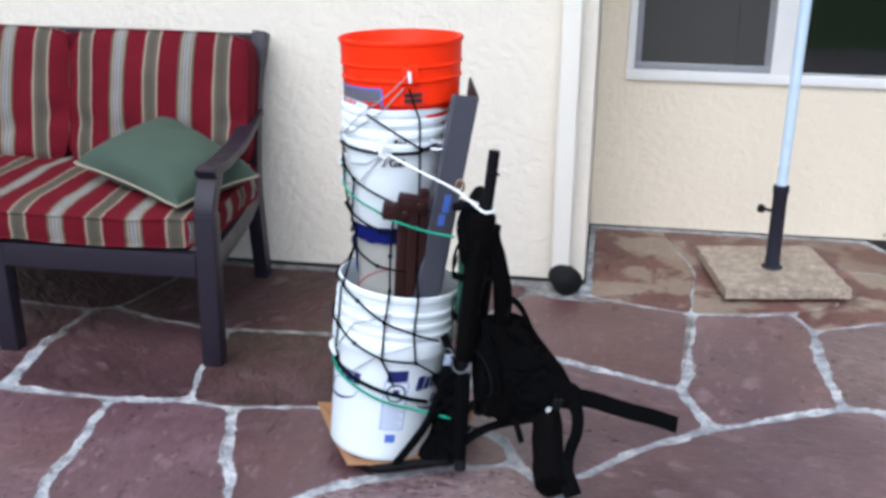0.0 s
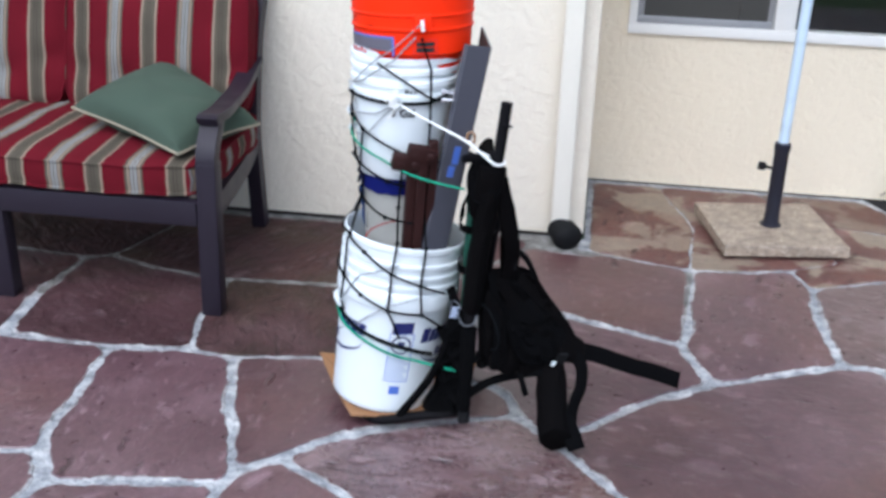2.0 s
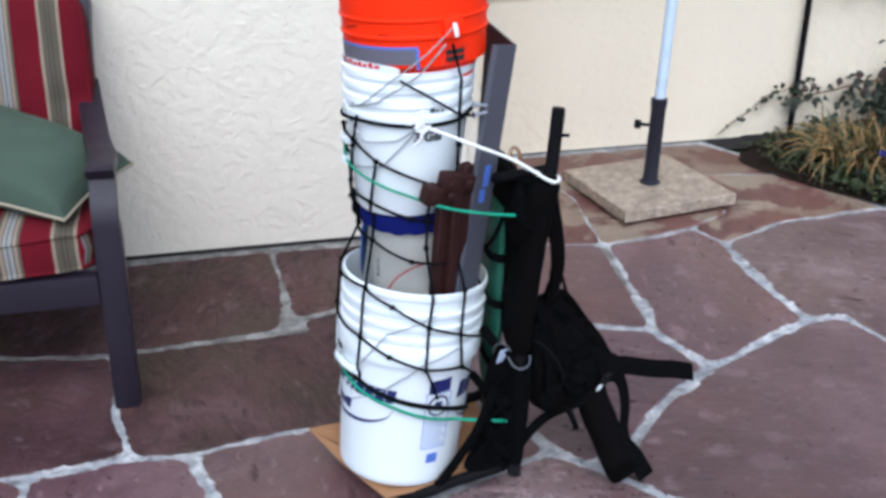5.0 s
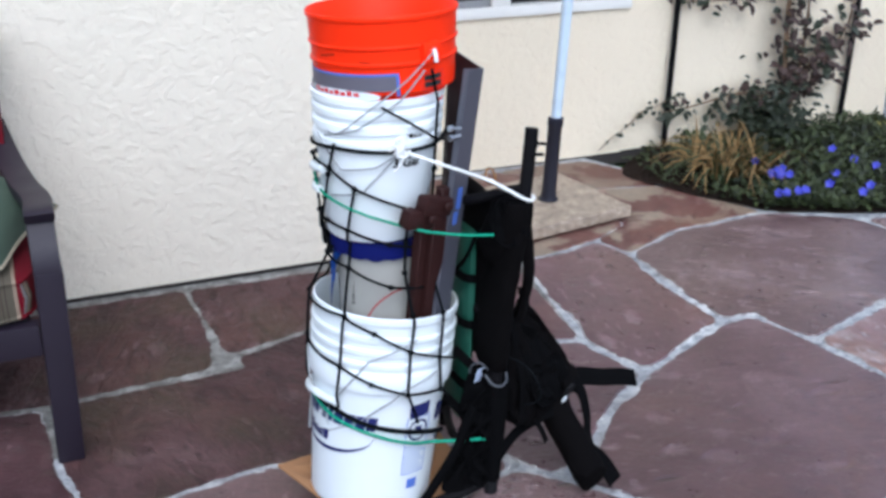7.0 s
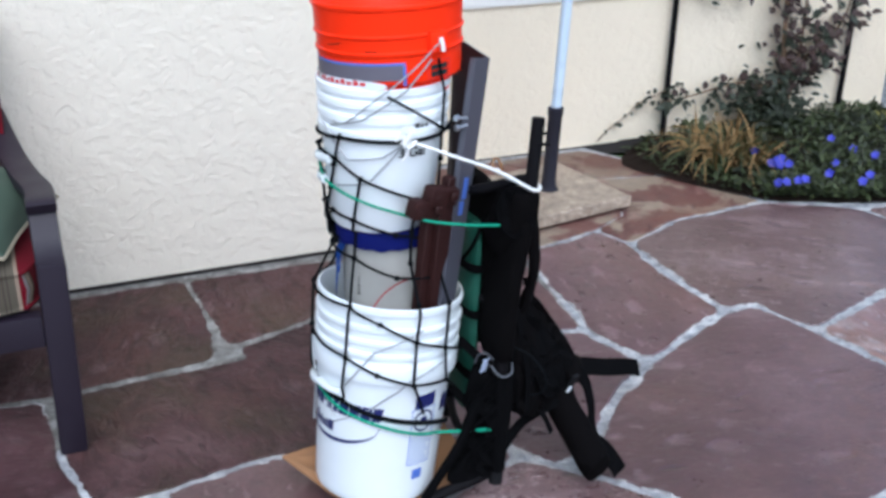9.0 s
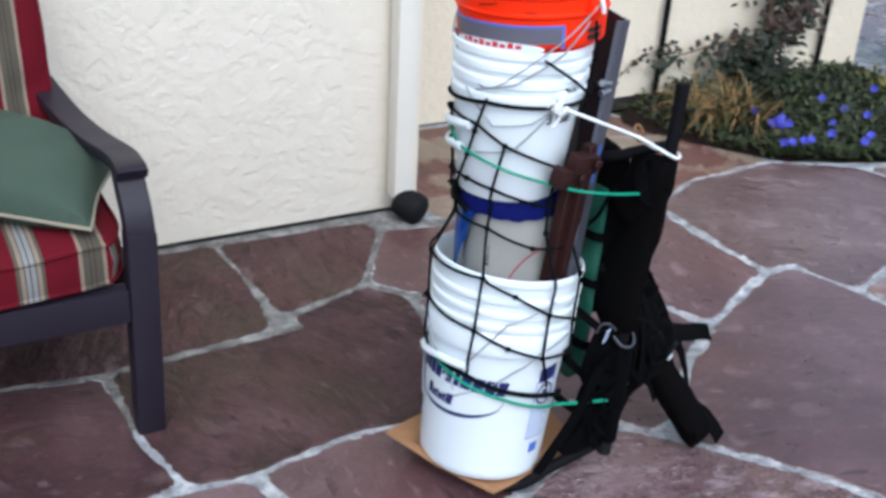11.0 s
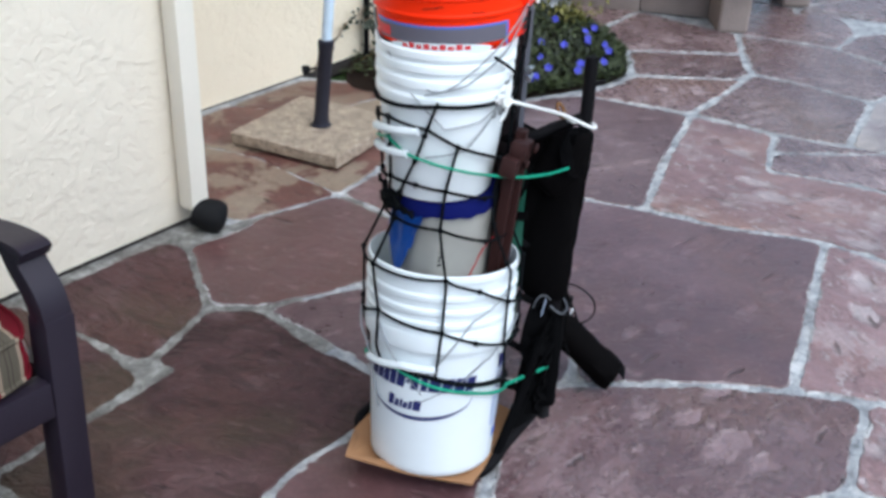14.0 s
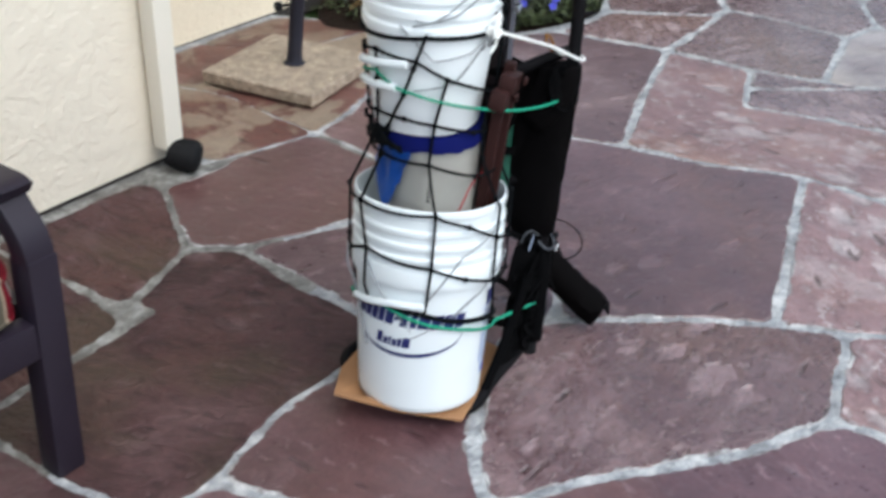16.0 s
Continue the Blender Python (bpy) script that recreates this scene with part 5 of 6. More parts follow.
def swoosh(parent, a_mid, half, z_mid, drop, w, material="navy_ink"):
    """A thin crescent that hangs under the print."""
    bm = bmesh.new()
    prev = None
    for i in range(25):
        t = i / 24 * 2 - 1
        a = radians(a_mid + half * t)
        z = z_mid - drop * math.sqrt(max(0, 1 - t * t)) + 0.006 * t
        h = w * (0.25 + 0.75 * (1 - t * t))
        pair = []
        for zz in (z - h / 2, z + h / 2):
            r = low_r(zz) + 0.0013
            pair.append(bm.verts.new((r * math.cos(a), r * math.sin(a), zz)))
        if prev:
            bm.faces.new((prev[0], pair[0], pair[1], prev[1]))
        prev = pair
    return part("print", bm, material, parent, smooth=False)


# brand print reduced to plain slanted blocks, twice round the pail
def block(a, w, z0, h, lean=2.2, gap_at=None):
    """One leaning printed block, with a lighter slot where gap_at says."""
    bm = bmesh.new()
    spans = [(0.0, 1.0)] if gap_at is None else [(0.0, gap_at), (gap_at + .17, 1.0)]
    for f0, f1 in spans:
        n = 3
        rows = []
        for z, sh in ((z0, 0.0), (z0 + h, lean)):
            r = low_r(z) + .0013
            rows.append([bm.verts.new((r * math.cos(radians(a + sh + w * (f0 + (f1 - f0) * i / n))), r * math.sin(radians(a + sh + w * (f0 + (f1 - f0) * i / n))), z)) for i in range(n + 1)])
        for i in range(n):
            bm.faces.new((rows[0][i], rows[0][i + 1], rows[1][i + 1], rows[1][i]))
    return part("print", bm, "navy_ink", lower_body, smooth=False)


for shift in (0, 160):
    a = 150 + shift
    for w, h, z, g in ((9, .040, 0, None), (6.5, .034, 0, None), (6, .034, 0, None), (6, .034, 0, None), (7.5, .034, 0, None), (4, .009, .013, None),
                       (13.5, .041, 0, .45), (9.5, .032, 0, None), (9.5, .032, 0, None), (9, .032, 0, None), (8, .032, 0, None)):
        block(a, w, .211 + z, h, gap_at=g)
        a += w + 1.1
    a = 174 + shift
    for w, h in ((5.5, .026), (4, .017), (2.2, .020), (4, .016), (3.2, .020), (6.5, .024)):
        block(a, w, .162, h, 1.4)
        a += w + 1.0
    swoosh(lower_body, 201 + shift, 49, .190, .046, .009)
# the panel of small print
decal(lower_body, "navy_ink", 279, 300, .238, .270, slant=.004)
for a0, a1, z0, z1 in ((277, 302, .0995, .1015), (277, 302, .236, .2375), (277, 277.8, .10, .236), (301.2, 302, .10, .236)):
    decal(lower_body, "mid_blue_ink", a0, a1, z0, z1)
ringp = bmesh.new()
prev = None
for i in range(33):
    t = 6.28319 * i / 32
    pair = []
    for rr in (.021, .026):
        a, z = radians(289.5) + rr * math.cos(t) / .142, .206 + rr * math.sin(t)
        pair.append(ringp.verts.new(((low_r(z) + .0013) * math.cos(a), (low_r(z) + .0013) * math.sin(a), z)))
    if prev:
        ringp.faces.new((prev[0], pair[0], pair[1], prev[1]))
    prev = pair
part("print", ringp, "navy_ink", lower_body, smooth=False)
decal(lower_body, "navy_ink", 286, 293, .196, .216)
for i in range(9):
    decal(lower_body, "pale_blue_ink", 278.5, 300.5 - (i % 3) * 2.5, .105 + i * .0075, .1095 + i * .0075)
decal(lower_body, "mid_blue_ink", 284, 295, .062, .086)

# blue-rimmed milky tub inside it, and the upper white pail on the tub
tub = thing("tub", "milky plastic tub with a dark blue rim inside the lower pail", "tub")
tub.location = axis(.40)
tb = bmesh.new()
rings = []
for r, z in ((.080, -.32), (.086, -.31), (.094, .0), (.0985, .225), (.0985, .232)):
    ring = []
    for i in range(72):
        a = 6.28319 * i / 72
        q = (abs(math.cos(2 * (a - radians(208)))) ** 10) * 0.5
        k = r * (0.985 + 0.075 * q - 0.025 * abs(math.sin(2 * (a - radians(208)))))
        ring.append(tb.verts.new((k * math.cos(a), k * math.sin(a), z)))
    rings.append(ring)
for ra, rb in zip(rings, rings[1:]):
    for i in range(72):
        tb.faces.new((ra[i], ra[(i + 1) % 72], rb[(i + 1) % 72], rb[i]))
tb.faces.new(rings[0][::-1])
tb.faces.new(rings[-1])
tub_body = part("body", tb, "milky", tub)
rim = bmesh.new()
rings = []
for r, z, rag in ((.101, .224, 1), (.1058, .226, 1), (.1064, .231, .7), (.1066, .254, .1), (.1056, .2575, 0), (.099, .2585, 0)):
    ring = []
    for i in range(90):
        a = 6.28319 * i / 90
        wob = noise.noise((math.cos(a) * 3.2, math.sin(a) * 3.2, 1.0)) * .009 + noise.noise((math.cos(a) * 14, math.sin(a) * 14, 2.0)) * .002
        ring.append(rim.verts.new(((r + wob * .08) * math.cos(a), (r + wob * .08) * math.sin(a), z + rag * min(.004, wob))))
    rings.append(ring)
for ra, rb in zip(rings, rings[1:]):
    for i in range(90):
        rim.faces.new((ra[i], ra[(i + 1) % 90], rb[(i + 1) % 90], rb[i]))
rim.faces.new(rings[-1])
part("rim", rim, "blue", tub, "dark blue band with an uneven lower edge")
for i in range(6):
    a = radians(213)
    bm = boxed(-.0035, .0035, -.0006, .0006, .118 + i * .009 + (i % 2) * .001, .1235 + i * .009, 0, 2, Matrix.Translation((.0975 * math.cos(a), .0975 * math.sin(a), 0)) @ Matrix.Rotation(a + 1.5708, 4, "Z"))
    part("graduation_mark", bm, "black_ink", tub_body, smooth=False)
flap = thing("blue_bag", "bright blue plastic bag corner hanging beside the tub", "bag")
fb = bmesh.new()
skins = []
for lift in (0.0, .0018):
    rows = []
    for i in range(19):
        a = 140 + i * 3
        low = .475 + .150 * min(1.0, abs(a - 162) / 34) ** 1.2 + .012 * noise.noise((a * .21, 3.0, 0))
        rows.append([fb.verts.new(around(a, .640 + (low - .640) * k / 8, .1075 + lift + .008 * k / 8 + .006 * noise.noise((a * .09, k * .5, 1.0)))) for k in range(9)])
    skins.append(rows)
for rows in skins:
    for p, q in zip(rows, rows[1:]):
        for k in range(8):
            fb.faces.new((p[k], p[k + 1], q[k + 1], q[k]))
for k in range(8):
    for e in (0, -1):
        fb.faces.new((skins[0][e][k], skins[0][e][k + 1], skins[1][e][k + 1], skins[1][e][k]))
for p in range(18):
    for e in (0, -1):
        fb.faces.new((skins[0][p][e], skins[0][p + 1][e], skins[1][p + 1][e], skins[1][p][e]))
part("sheet", fb, "bright_blue", flap)

UP = [(0, .662), (.100, .662), (.104, .668), (.1232, .855), (.129, .857), (.131, .862), (.131, .876), (.125, .880), (.1255, .892), (.1325, .895), (.1325, .908), (.1265, .912), (.127, .922), (.1335, .925), (.1335, .936), (.128, .940), (.1285, .947),
      (.1345, .950), (.1345, .962), (.131, .965), (.127, .960), (.117, .80), (0, .795)]
upper = thing("pail", "white plastic pail with handwritten volume marks, stacked above", "pail", "pails")
upper.location = axis(.80) - Vector((.009, -.001, .80))
up_mesh = lathe(UP, 96)
for v in up_mesh.verts:
    v.co.x -= 0.036 * max(0.0, 0.95 - v.co.z)
upper_body = part("body", up_mesh, "lit_plastic", upper)


def handwriting(text, angle, z, size, parent):
    cu = bpy.data.curves.new("lettering", "FONT")
    cu.body, cu.size, cu.align_x, cu.offset = text, size, "CENTER", 0.0007
    tmp = new("lettering", cu)
    me = bpy.data.meshes.new_from_object(tmp.evaluated_get(bpy.context.evaluated_depsgraph_get()))
    bpy.data.objects.remove(tmp)
    for v in me.vertices:
        zz = z + v.co.y
        r = .104 + (.1232 - .104) * (zz - .668) / .187 + .0022
        a = radians(angle) + v.co.x / r
        v.co = (r * math.cos(a), r * math.sin(a), zz)
    me.materials.clear()
    me.materials.append(M["black_ink"])
    ob = new("lettering", me)
    ob.parent = parent
    return tagged(ob, "black handwritten marker lettering")


handwriting("3 Gal", 277, .826, .027, upper_body)
for i, (w, h) in enumerate(((4, .014), (3, .008), (3, .008))):
    a = 279 + i * 5
    decal(upper_body, "black_ink", a, a + w, .884, .884 + h * .6, rf=lambda z: .1262, name="mark")

OR = [(0, .830), (.088, .830), (.096, .845), (.1140, .950), (.1210, .962), (.1385, .968), (.1400, .985), (.1410, 1.018), (.1440, 1.020), (.1455, 1.022), (.1455, 1.026), (.1425, 1.029), (.1432, 1.052), (.1465, 1.054), (.1475, 1.057), (.1445, 1.060), (.1462, 1.104), (.1490, 1.105), (.1503, 1.108),
      (.1503, 1.112), (.1488, 1.115), (.1465, 1.1155), (.1435, 1.112), (.128, .98), (.105, .90), (.092, .845), (0, .842)]
orange = thing("pail", "bright orange plastic pail with a wire bail, nested on top", "pail", "pails")
orange.matrix_world = Matrix.Translation(axis(1.05) - Vector((-.005, 0, 1.05))) @ Matrix.Translation((0, 0, .97)) @ pose(0, 0, 0, -2.3, -1.5, 0) @ Matrix.Translation((0, 0, -.967))
orange_body = part("body", lathe(OR, 96), "orange", orange)


def orange_r(z):
    return .1400 + (z - .985) * .032


decal(orange_body, "gray_ink", 148, 260, .975, 1.004, rf=orange_r, lift=.0016)
decal(orange_body, "mid_blue_ink", 146, 262, 1.004, 1.009, rf=orange_r, lift=.002)
decal(orange_body, "mid_blue_ink", 260, 262.4, .965, 1.004, rf=orange_r, lift=.002)
oval = bmesh.new()
prev = None
for i in range(25):
    t = i / 24 * 2 - 1
    a, h = radians(206 + 42 * t), .0125 * math.sqrt(max(0, 1 - t * t))
    pair = [oval.verts.new(((orange_r(z) + .0022) * math.cos(a), (orange_r(z) + .0022) * math.sin(a), z)) for z in (.9655 - h, .9655 + h)]
    if prev:
        oval.faces.new((prev[0], pair[0], pair[1], prev[1]))
    prev = pair
part("label_oval", oval, "white_plastic", orange_body, "white oval on the label", smooth=False)
for a0, a1, z, sl in ((196, 211, 1.040, .006), (232, 241, 1.030, -.001), (286, 292, 1.042, .004)):
    decal(orange_body, "brown", a0, a1, z, z + .0018, slant=sl, rf=lambda z: .1426 + (z - 1.03) * .03, lift=.0012, name="scratch")
for a0, a1, z0, z1 in ((280, 303, .970, .9712), (280, 303, 1.003, 1.0042), (280, 280.6, .970, 1.004), (302.4, 303, .970, 1.004)):
    decal(orange_body, "red_ink", a0, a1, z0, z1, rf=orange_r, lift=.0018, name="moulded_frame")
for k in range(9):
    decal(orange_body, "red_ink", 178 + k * 6, 182.5 + k * 6, .966, .973 + (k % 2) * .003, rf=orange_r, lift=.0026)
decal(orange_body, "red_ink", 150, 166, .980, .998, rf=orange_r, lift=.0026)
for k in range(2):
    decal(orange_body, "black_ink", 283, 300, .975 + k * .013, .985 + k * .013, rf=orange_r, lift=.002)
for a in (288, 108):
    ears = bmesh.new()
    c = Vector((math.cos(radians(a)), math.sin(radians(a)), 0))
    box(ears, -.02, .02, -.008, .010, 1.022, 1.062, .004, 2, Matrix.Translation(c * .147) @ Matrix.Rotation(radians(a) + 1.5708, 4, "Z"))
    part("ear", ears, "orange", orange_body)
e1, e2 = [Vector((math.cos(radians(a)) * .160, math.sin(radians(a)) * .160, 1.046)) for a in (288, 108)]
low_pt = Vector((-.133, -.072, .890))
bail = smooth_points([e1, e1 * .66 + low_pt * .34 + Vector((.004, -.022, 0)), e1 * .33 + low_pt * .67 + Vector((-.006, -.030, 0)), low_pt, Vector((-.141, -.01, .915)), Vector((-.130, .07, .97)), e2], 6)
wire = part("bail", tube(bmesh.new(), bail, .0016, 7), "gray_cord", orange, "galvanized wire bail")
part("grip", tube(bmesh.new(), smooth_points([e1 + Vector((-.002, -.001, .004)), e1 + Vector((0.0, -.005, -.008)), e1 + Vector((.001, -.004, -.020))], 3), .0042, 8), "white_cord", wire, "white plastic bail end")

# slate channel standing in the lower pail
ch = thing("plastic_channel", "slate gray plastic U-channel standing in the lower pail", "channel")
foot, head = Vector((.100, -.156, .42)), Vector((.1975, -.114, .994))
up_v = (head - foot).normalized()
side_v = Vector((.795, .607, 0))
side_v = (side_v - up_v * side_v.dot(up_v)).normalized()
out_v = side_v.cross(up_v).normalized()
chm = Matrix((side_v, out_v, up_v)).transposed().to_4x4()
chm.translation = foot
L = (head - foot).length


def strip(outline_pts, z0, z1, grow=1.0, rise=0.0):
    """A moulded strip of the given section, closed at both ends; its depth may grow towards the top."""
    bm = bmesh.new()
    ends = [[bm.verts.new(chm @ Vector((x, -.009 + (y + .009) * k, z - (y + .009) * h))) for x, y in outline_pts] for z, k, h in ((z0, 1.0, 0.0), (z1, grow, rise))]
    k = len(outline_pts)
    for i in range(k):
        bm.faces.new((ends[0][i], ends[0][(i + 1) % k], ends[1][(i + 1) % k], ends[1][i]))
    bm.faces.new(ends[0][::-1])
    bm.faces.new(ends[1])
    return bm


front_flange = part("flange", strip([(-.0345, -.010), (-.0335, -.004), (-.029, 0.0), (.0315, 0.0), (.0375, -.003), (.0395, -.009), (.0360, -.009), (.0345, -.0055), (.0310, -.0038), (-.028, -.0038), (-.0305, -.006), (-.0312, -.010)], 0, L), "gray_plastic", ch, smooth=False)
part("web", strip([(.0395, -.0092), (.0670, -.045), (.0638, -.046), (.0362, -.0092)], 0, L, 2.6, .75), "gray_plastic", ch, smooth=False)
part("lining", strip([(.0358, -.0095), (.0634, -.0455), (.0622, -.0455), (.0346, -.0095)], 0.001, L - .001, 2.6, .75), "dark_brown_plastic", ch, "dark maroon inner face", smooth=False)
part("lining", strip([(.0305, -.0042), (-.0275, -.0042), (-.0275, -.0054), (.0305, -.0054)], 0.001, L - .001), "dark_brown_plastic", ch, "dark maroon inner face", smooth=False)
lab = boxed(-.006, .012, .0002, .0012, .295, .340)
box(lab, -.012, .006, .0002, .0012, .262, .290)
bmesh.ops.transform(lab, matrix=chm, verts=lab.verts)
part("sticker", lab, "mid_blue_ink", front_flange, "small blue printed sticker", smooth=False)
for k in range(2):
    b0 = Vector((.124, -.160, .892 - k * .020))
    bt = tube(bmesh.new(), [b0, b0 + Vector((.024, .006, -.004 + .006 * k))], .003, 8)
    tube(bt, [b0 + Vector((-.004, -.001, 0)), b0 + Vector((.003, .001, 0))], .0068, 6)
    part("bolt", bt, "steel", front_flange, "shiny steel bolt")

# rusty brown stakes beside it
stakes = thing("metal_stakes", "bundle of rusty brown square metal stakes", "stakes")
for k, (dx, dy) in enumerate(((0, 0), (.026, -.006), (.048, .012))):
    p0, p1 = Vector((.036 + dx, -.150 + dy, .40)), Vector((.058 + dx, -.178 + dy, .735 + .02 * k))
    m = Matrix.Translation(p0) @ Vector((0, 0, 1)).rotation_difference((p1 - p0).normalized()).to_matrix().to_4x4() @ Matrix.Rotation(0.4, 4, "Z")
    st = boxed(-.011, .011, -.011, .011, 0, (p1 - p0).length, .002, 1, m)
    part("stake", st, "brown", stakes)
hd = bmesh.new()
for dx, dz in ((-.006, .0), (.03, .022)):
    box(hd, -.036, .036, -.016, .016, -.022, .016, .005, 2, pose(.052 + dx, -.185 + dx * .1, .725 + dz, 8, 12, 20))
    for k in (-1, 1):
        box(hd, -.010, .010, -.021, -.014, -.010, .008, .003, 1, pose(.052 + dx + k * .018, -.187 + dx * .1, .725 + dz, 8, 12, 20))
part("head", hd, "brown", stakes)

# ---- pack frame ----
frame_t = thing("backpack", "black external-frame backpack with padded harness lying open", "backpack")
near = smooth_points([(.208, -.208, .070), (.213, -.211, .34), (.250, -.217, .66), (.263, -.217, .755), (.277, -.210, .890)], 5)
far = [p + Vector((.012, .30, 0)) for p in near if p.z < .62]
nb = tube(bmesh.new(), near, .0135, 14)
part("post", nb, "black_metal", frame_t)
part("post", tube(bmesh.new(), far, .0135, 14), "black_metal", frame_t)
for z, sag in ((.45, -.02), (.11, -.01)):
    i0 = min(range(len(near)), key=lambda i: abs(near[i].z - z))
    a = near[i0]
    b = a + Vector((.012, .30, -.01))
    part("crossbar", tube(bmesh.new(), smooth_points([a, (a + b) / 2 + Vector((sag - .02, 0, 0)), b], 6), .010, 10), "black_metal", frame_t)
part("crossbar", tube(bmesh.new(), smooth_points([(.264, -.214, .768), (.222, -.17, .746), (.178, -.122, .722), (.178, .0, .690), (.232, .083, .600)], 5), .011, 10), "black_metal", frame_t)
shelf = smooth_points([(.208, -.202, .092), (.185, -.199, .066), (.08, -.197, .040), (-.02, -.20, .020), (-.09, -.12, .014), (-.10, .02, .014), (-.05, .13, .014), (.06, .14, .020), (.19, .10, .060), (.222, .09, .092)], 5)
part("shelf_tube", tube(bmesh.new(), shelf, .0125, 12), "black_metal", frame_t)
for y in (-.12, -.03, .06):
    part("shelf_bar", tube(bmesh.new(), [(-.09, y, .014), (.2, y, .016)], .010, 8), "black_metal", frame_t)
part("brace", tube(bmesh.new(), smooth_points([(0.036, -0.2, 0.035), (0.091, -0.203, 0.117), (0.127, -0.206, 0.182), (0.162, -0.212, 0.282)], 5), .0105, 12), "black_cloth", frame_t)
part("post_cap", lathe([(0, 0), (.016, 0), (.016, .03), (.013, .034), (0, .034)], 12, Matrix.Translation((.208, -.208, .047))), "rubber", frame_t)
part("post_cap", lathe([(0, 0), (.016, 0), (.016, .03), (.013, .034), (0, .034)], 12, Matrix.Translation((.220, .092, .047))), "rubber", frame_t)
for p0, p1 in (((.208, -.208, .078), (.208, -.208, .10)), ((.220, .092, .078), (.220, .092, .10))):
    part("foot_joint", tube(bmesh.new(), [p0, p1], .013, 12), "black_metal", frame_t)
part("pin", tube(bmesh.new(), [(.268, -.222, .84), (.292, -.236, .842)], .004, 6), "black_metal", frame_t)

# ---- harness on the frame ----
pack = frame_t


def pad(points, radius, flat, material="black_pad", name="pad", n=14, label=""):
    """A soft padded tube, flattened along one axis, lumpy."""
    bm = bmesh.new()
    pts = smooth_points(points, 6)
    k = len(pts)
    rings = []
    fl = Vector(flat).normalized()
    for i, p in enumerate(pts):
        t = (pts[min(i + 1, k - 1)] - pts[max(i - 1, 0)]).normalized()
        f = (fl - t * fl.dot(t)).normalized()
        s = t.cross(f)
        e = min(1.0, (min(i, k - 1 - i) + 0.35) / 2.5) ** 0.5
        w = radius[0] if not isinstance(radius[0], tuple) else radius[0][0] + (radius[0][1] - radius[0][0]) * i / (k - 1)
        ring = []
        for j in range(n):
            a = 6.28319 * j / n
            wob = 1 + 0.10 * noise.noise((p.x * 25, p.y * 25 + j, p.z * 25))
            ring.append(bm.verts.new(p + (s * math.copysign(abs(math.cos(a)) ** 0.7, math.cos(a)) * w + f * math.sin(a) * radius[1]) * e * wob))
        rings.append(ring)
    for a, b in zip(rings, rings[1:]):
        for j in range(n):
            bm.faces.new((a[j], a[(j + 1) % n], b[(j + 1) % n], b[j]))
    bm.faces.new(rings[0][::-1])
    bm.faces.new(rings[-1])
    return part(name, bm, material, pack, label)


def puffed(name, corners, thick, material="black_pad", label=""):
    """A quilted flat pad over a bent outline, thick in the middle, wrinkled, with a bound edge."""
    bm = bmesh.new()
    ring = smooth_points(corners, 5, closed=True)
    c = sum(ring, Vector()) / len(ring)
    nv = Vector()
    for a, b in zip(ring, ring[1:] + ring[:1]):
        nv += (a - c).cross(b - c)
    nv.normalize()
    sides = []
    for sg in (1, -1):
        loops = []
        for s in (1.0, 0.93, 0.75, 0.5, 0.25):
            h = thick * (0.35 if s == 1.0 else (1 - s * s) ** 0.3)
            lp = []
            for q in ring:
                w = c + (q - c) * s
                crease = abs(noise.noise((w.x * 16 + w.z * 9, w.y * 16, w.z * 7 - w.x * 5)))
                lp.append(bm.verts.new(w + nv * sg * (h + (s < 1) * (0.008 * noise.noise(w * 34) - 0.022 * max(0, 0.16 - crease) / 0.16))))
            loops.append(lp)
        tip = bm.verts.new(c + nv * sg * thick)
        for a, b in zip(loops, loops[1:]):
            for i in range(len(ring)):
                q = (a[i], a[(i + 1) % len(ring)], b[(i + 1) % len(ring)], b[i])
                bm.faces.new(q if sg > 0 else q[::-1])
        for i in range(len(ring)):
            q = (loops[-1][i], loops[-1][(i + 1) % len(ring)], tip)
            bm.faces.new(q if sg > 0 else q[::-1])
        sides.append(loops[0])
    for i in range(len(ring)):
        j = (i + 1) % len(ring)
        bm.faces.new((sides[1][i], sides[1][j], sides[0][j], sides[0][i]))
    ob = part(name, bm, material, pack, label)
    part("binding", tube(bmesh.new(), ring, .004, 6, closed=True), "black_cloth", ob)
    return ob


pad([(.186, -.050, .17), (.190, -.050, .40), (.194, -.050, .62), (.194, -.050, .645)], (.078, .014), (1, 0, 0), "green_pack", "back_panel", 18, "dark green nylon panel")
for z, w in ((.545, .020), (.435, .020), (.284, .022)):
    part("webbing", ribbon(bmesh.new(), smooth_points([(.208, -.128, z - .004), (.190, -.136, z), (.172, -.126, z + .003), (.167, -.09, z + .004), (.167, -.02, z + .006)], 5), w, .003, [Vector((-.2, -.9, 0))] * 8 + [Vector((-.9, -.4, 0))] * 13), "black_cloth", pack)
part("webbing", ribbon(bmesh.new(), smooth_points([(.198, -.136, .66), (.176, -.130, .60), (.166, -.09, .55)], 5), .008, .003, (-.8, -.6, .1)), "black_cloth", pack)
pad([(.212, -.050, .34), (.214, -.050, .52), (.218, -.050, .68), (.214, -.050, .738)], (.105, .018), (1, 0, 0), "black_pad", "back_pad", 18)
pad([(.214, -.172, .335), (.222, -.174, .48), (.241, -.176, .62), (.252, -.178, .700)], (.065, .026), (1, 0, 0), "black_pad", "post_sleeve", 18)
pad([(.222, -.150, .61), (.232, -.182, .655), (.243, -.195, .705), (.247, -.192, .742)], (.048, .036), (1, .3, 0), "black_pad", "shoulder_yoke", 18)
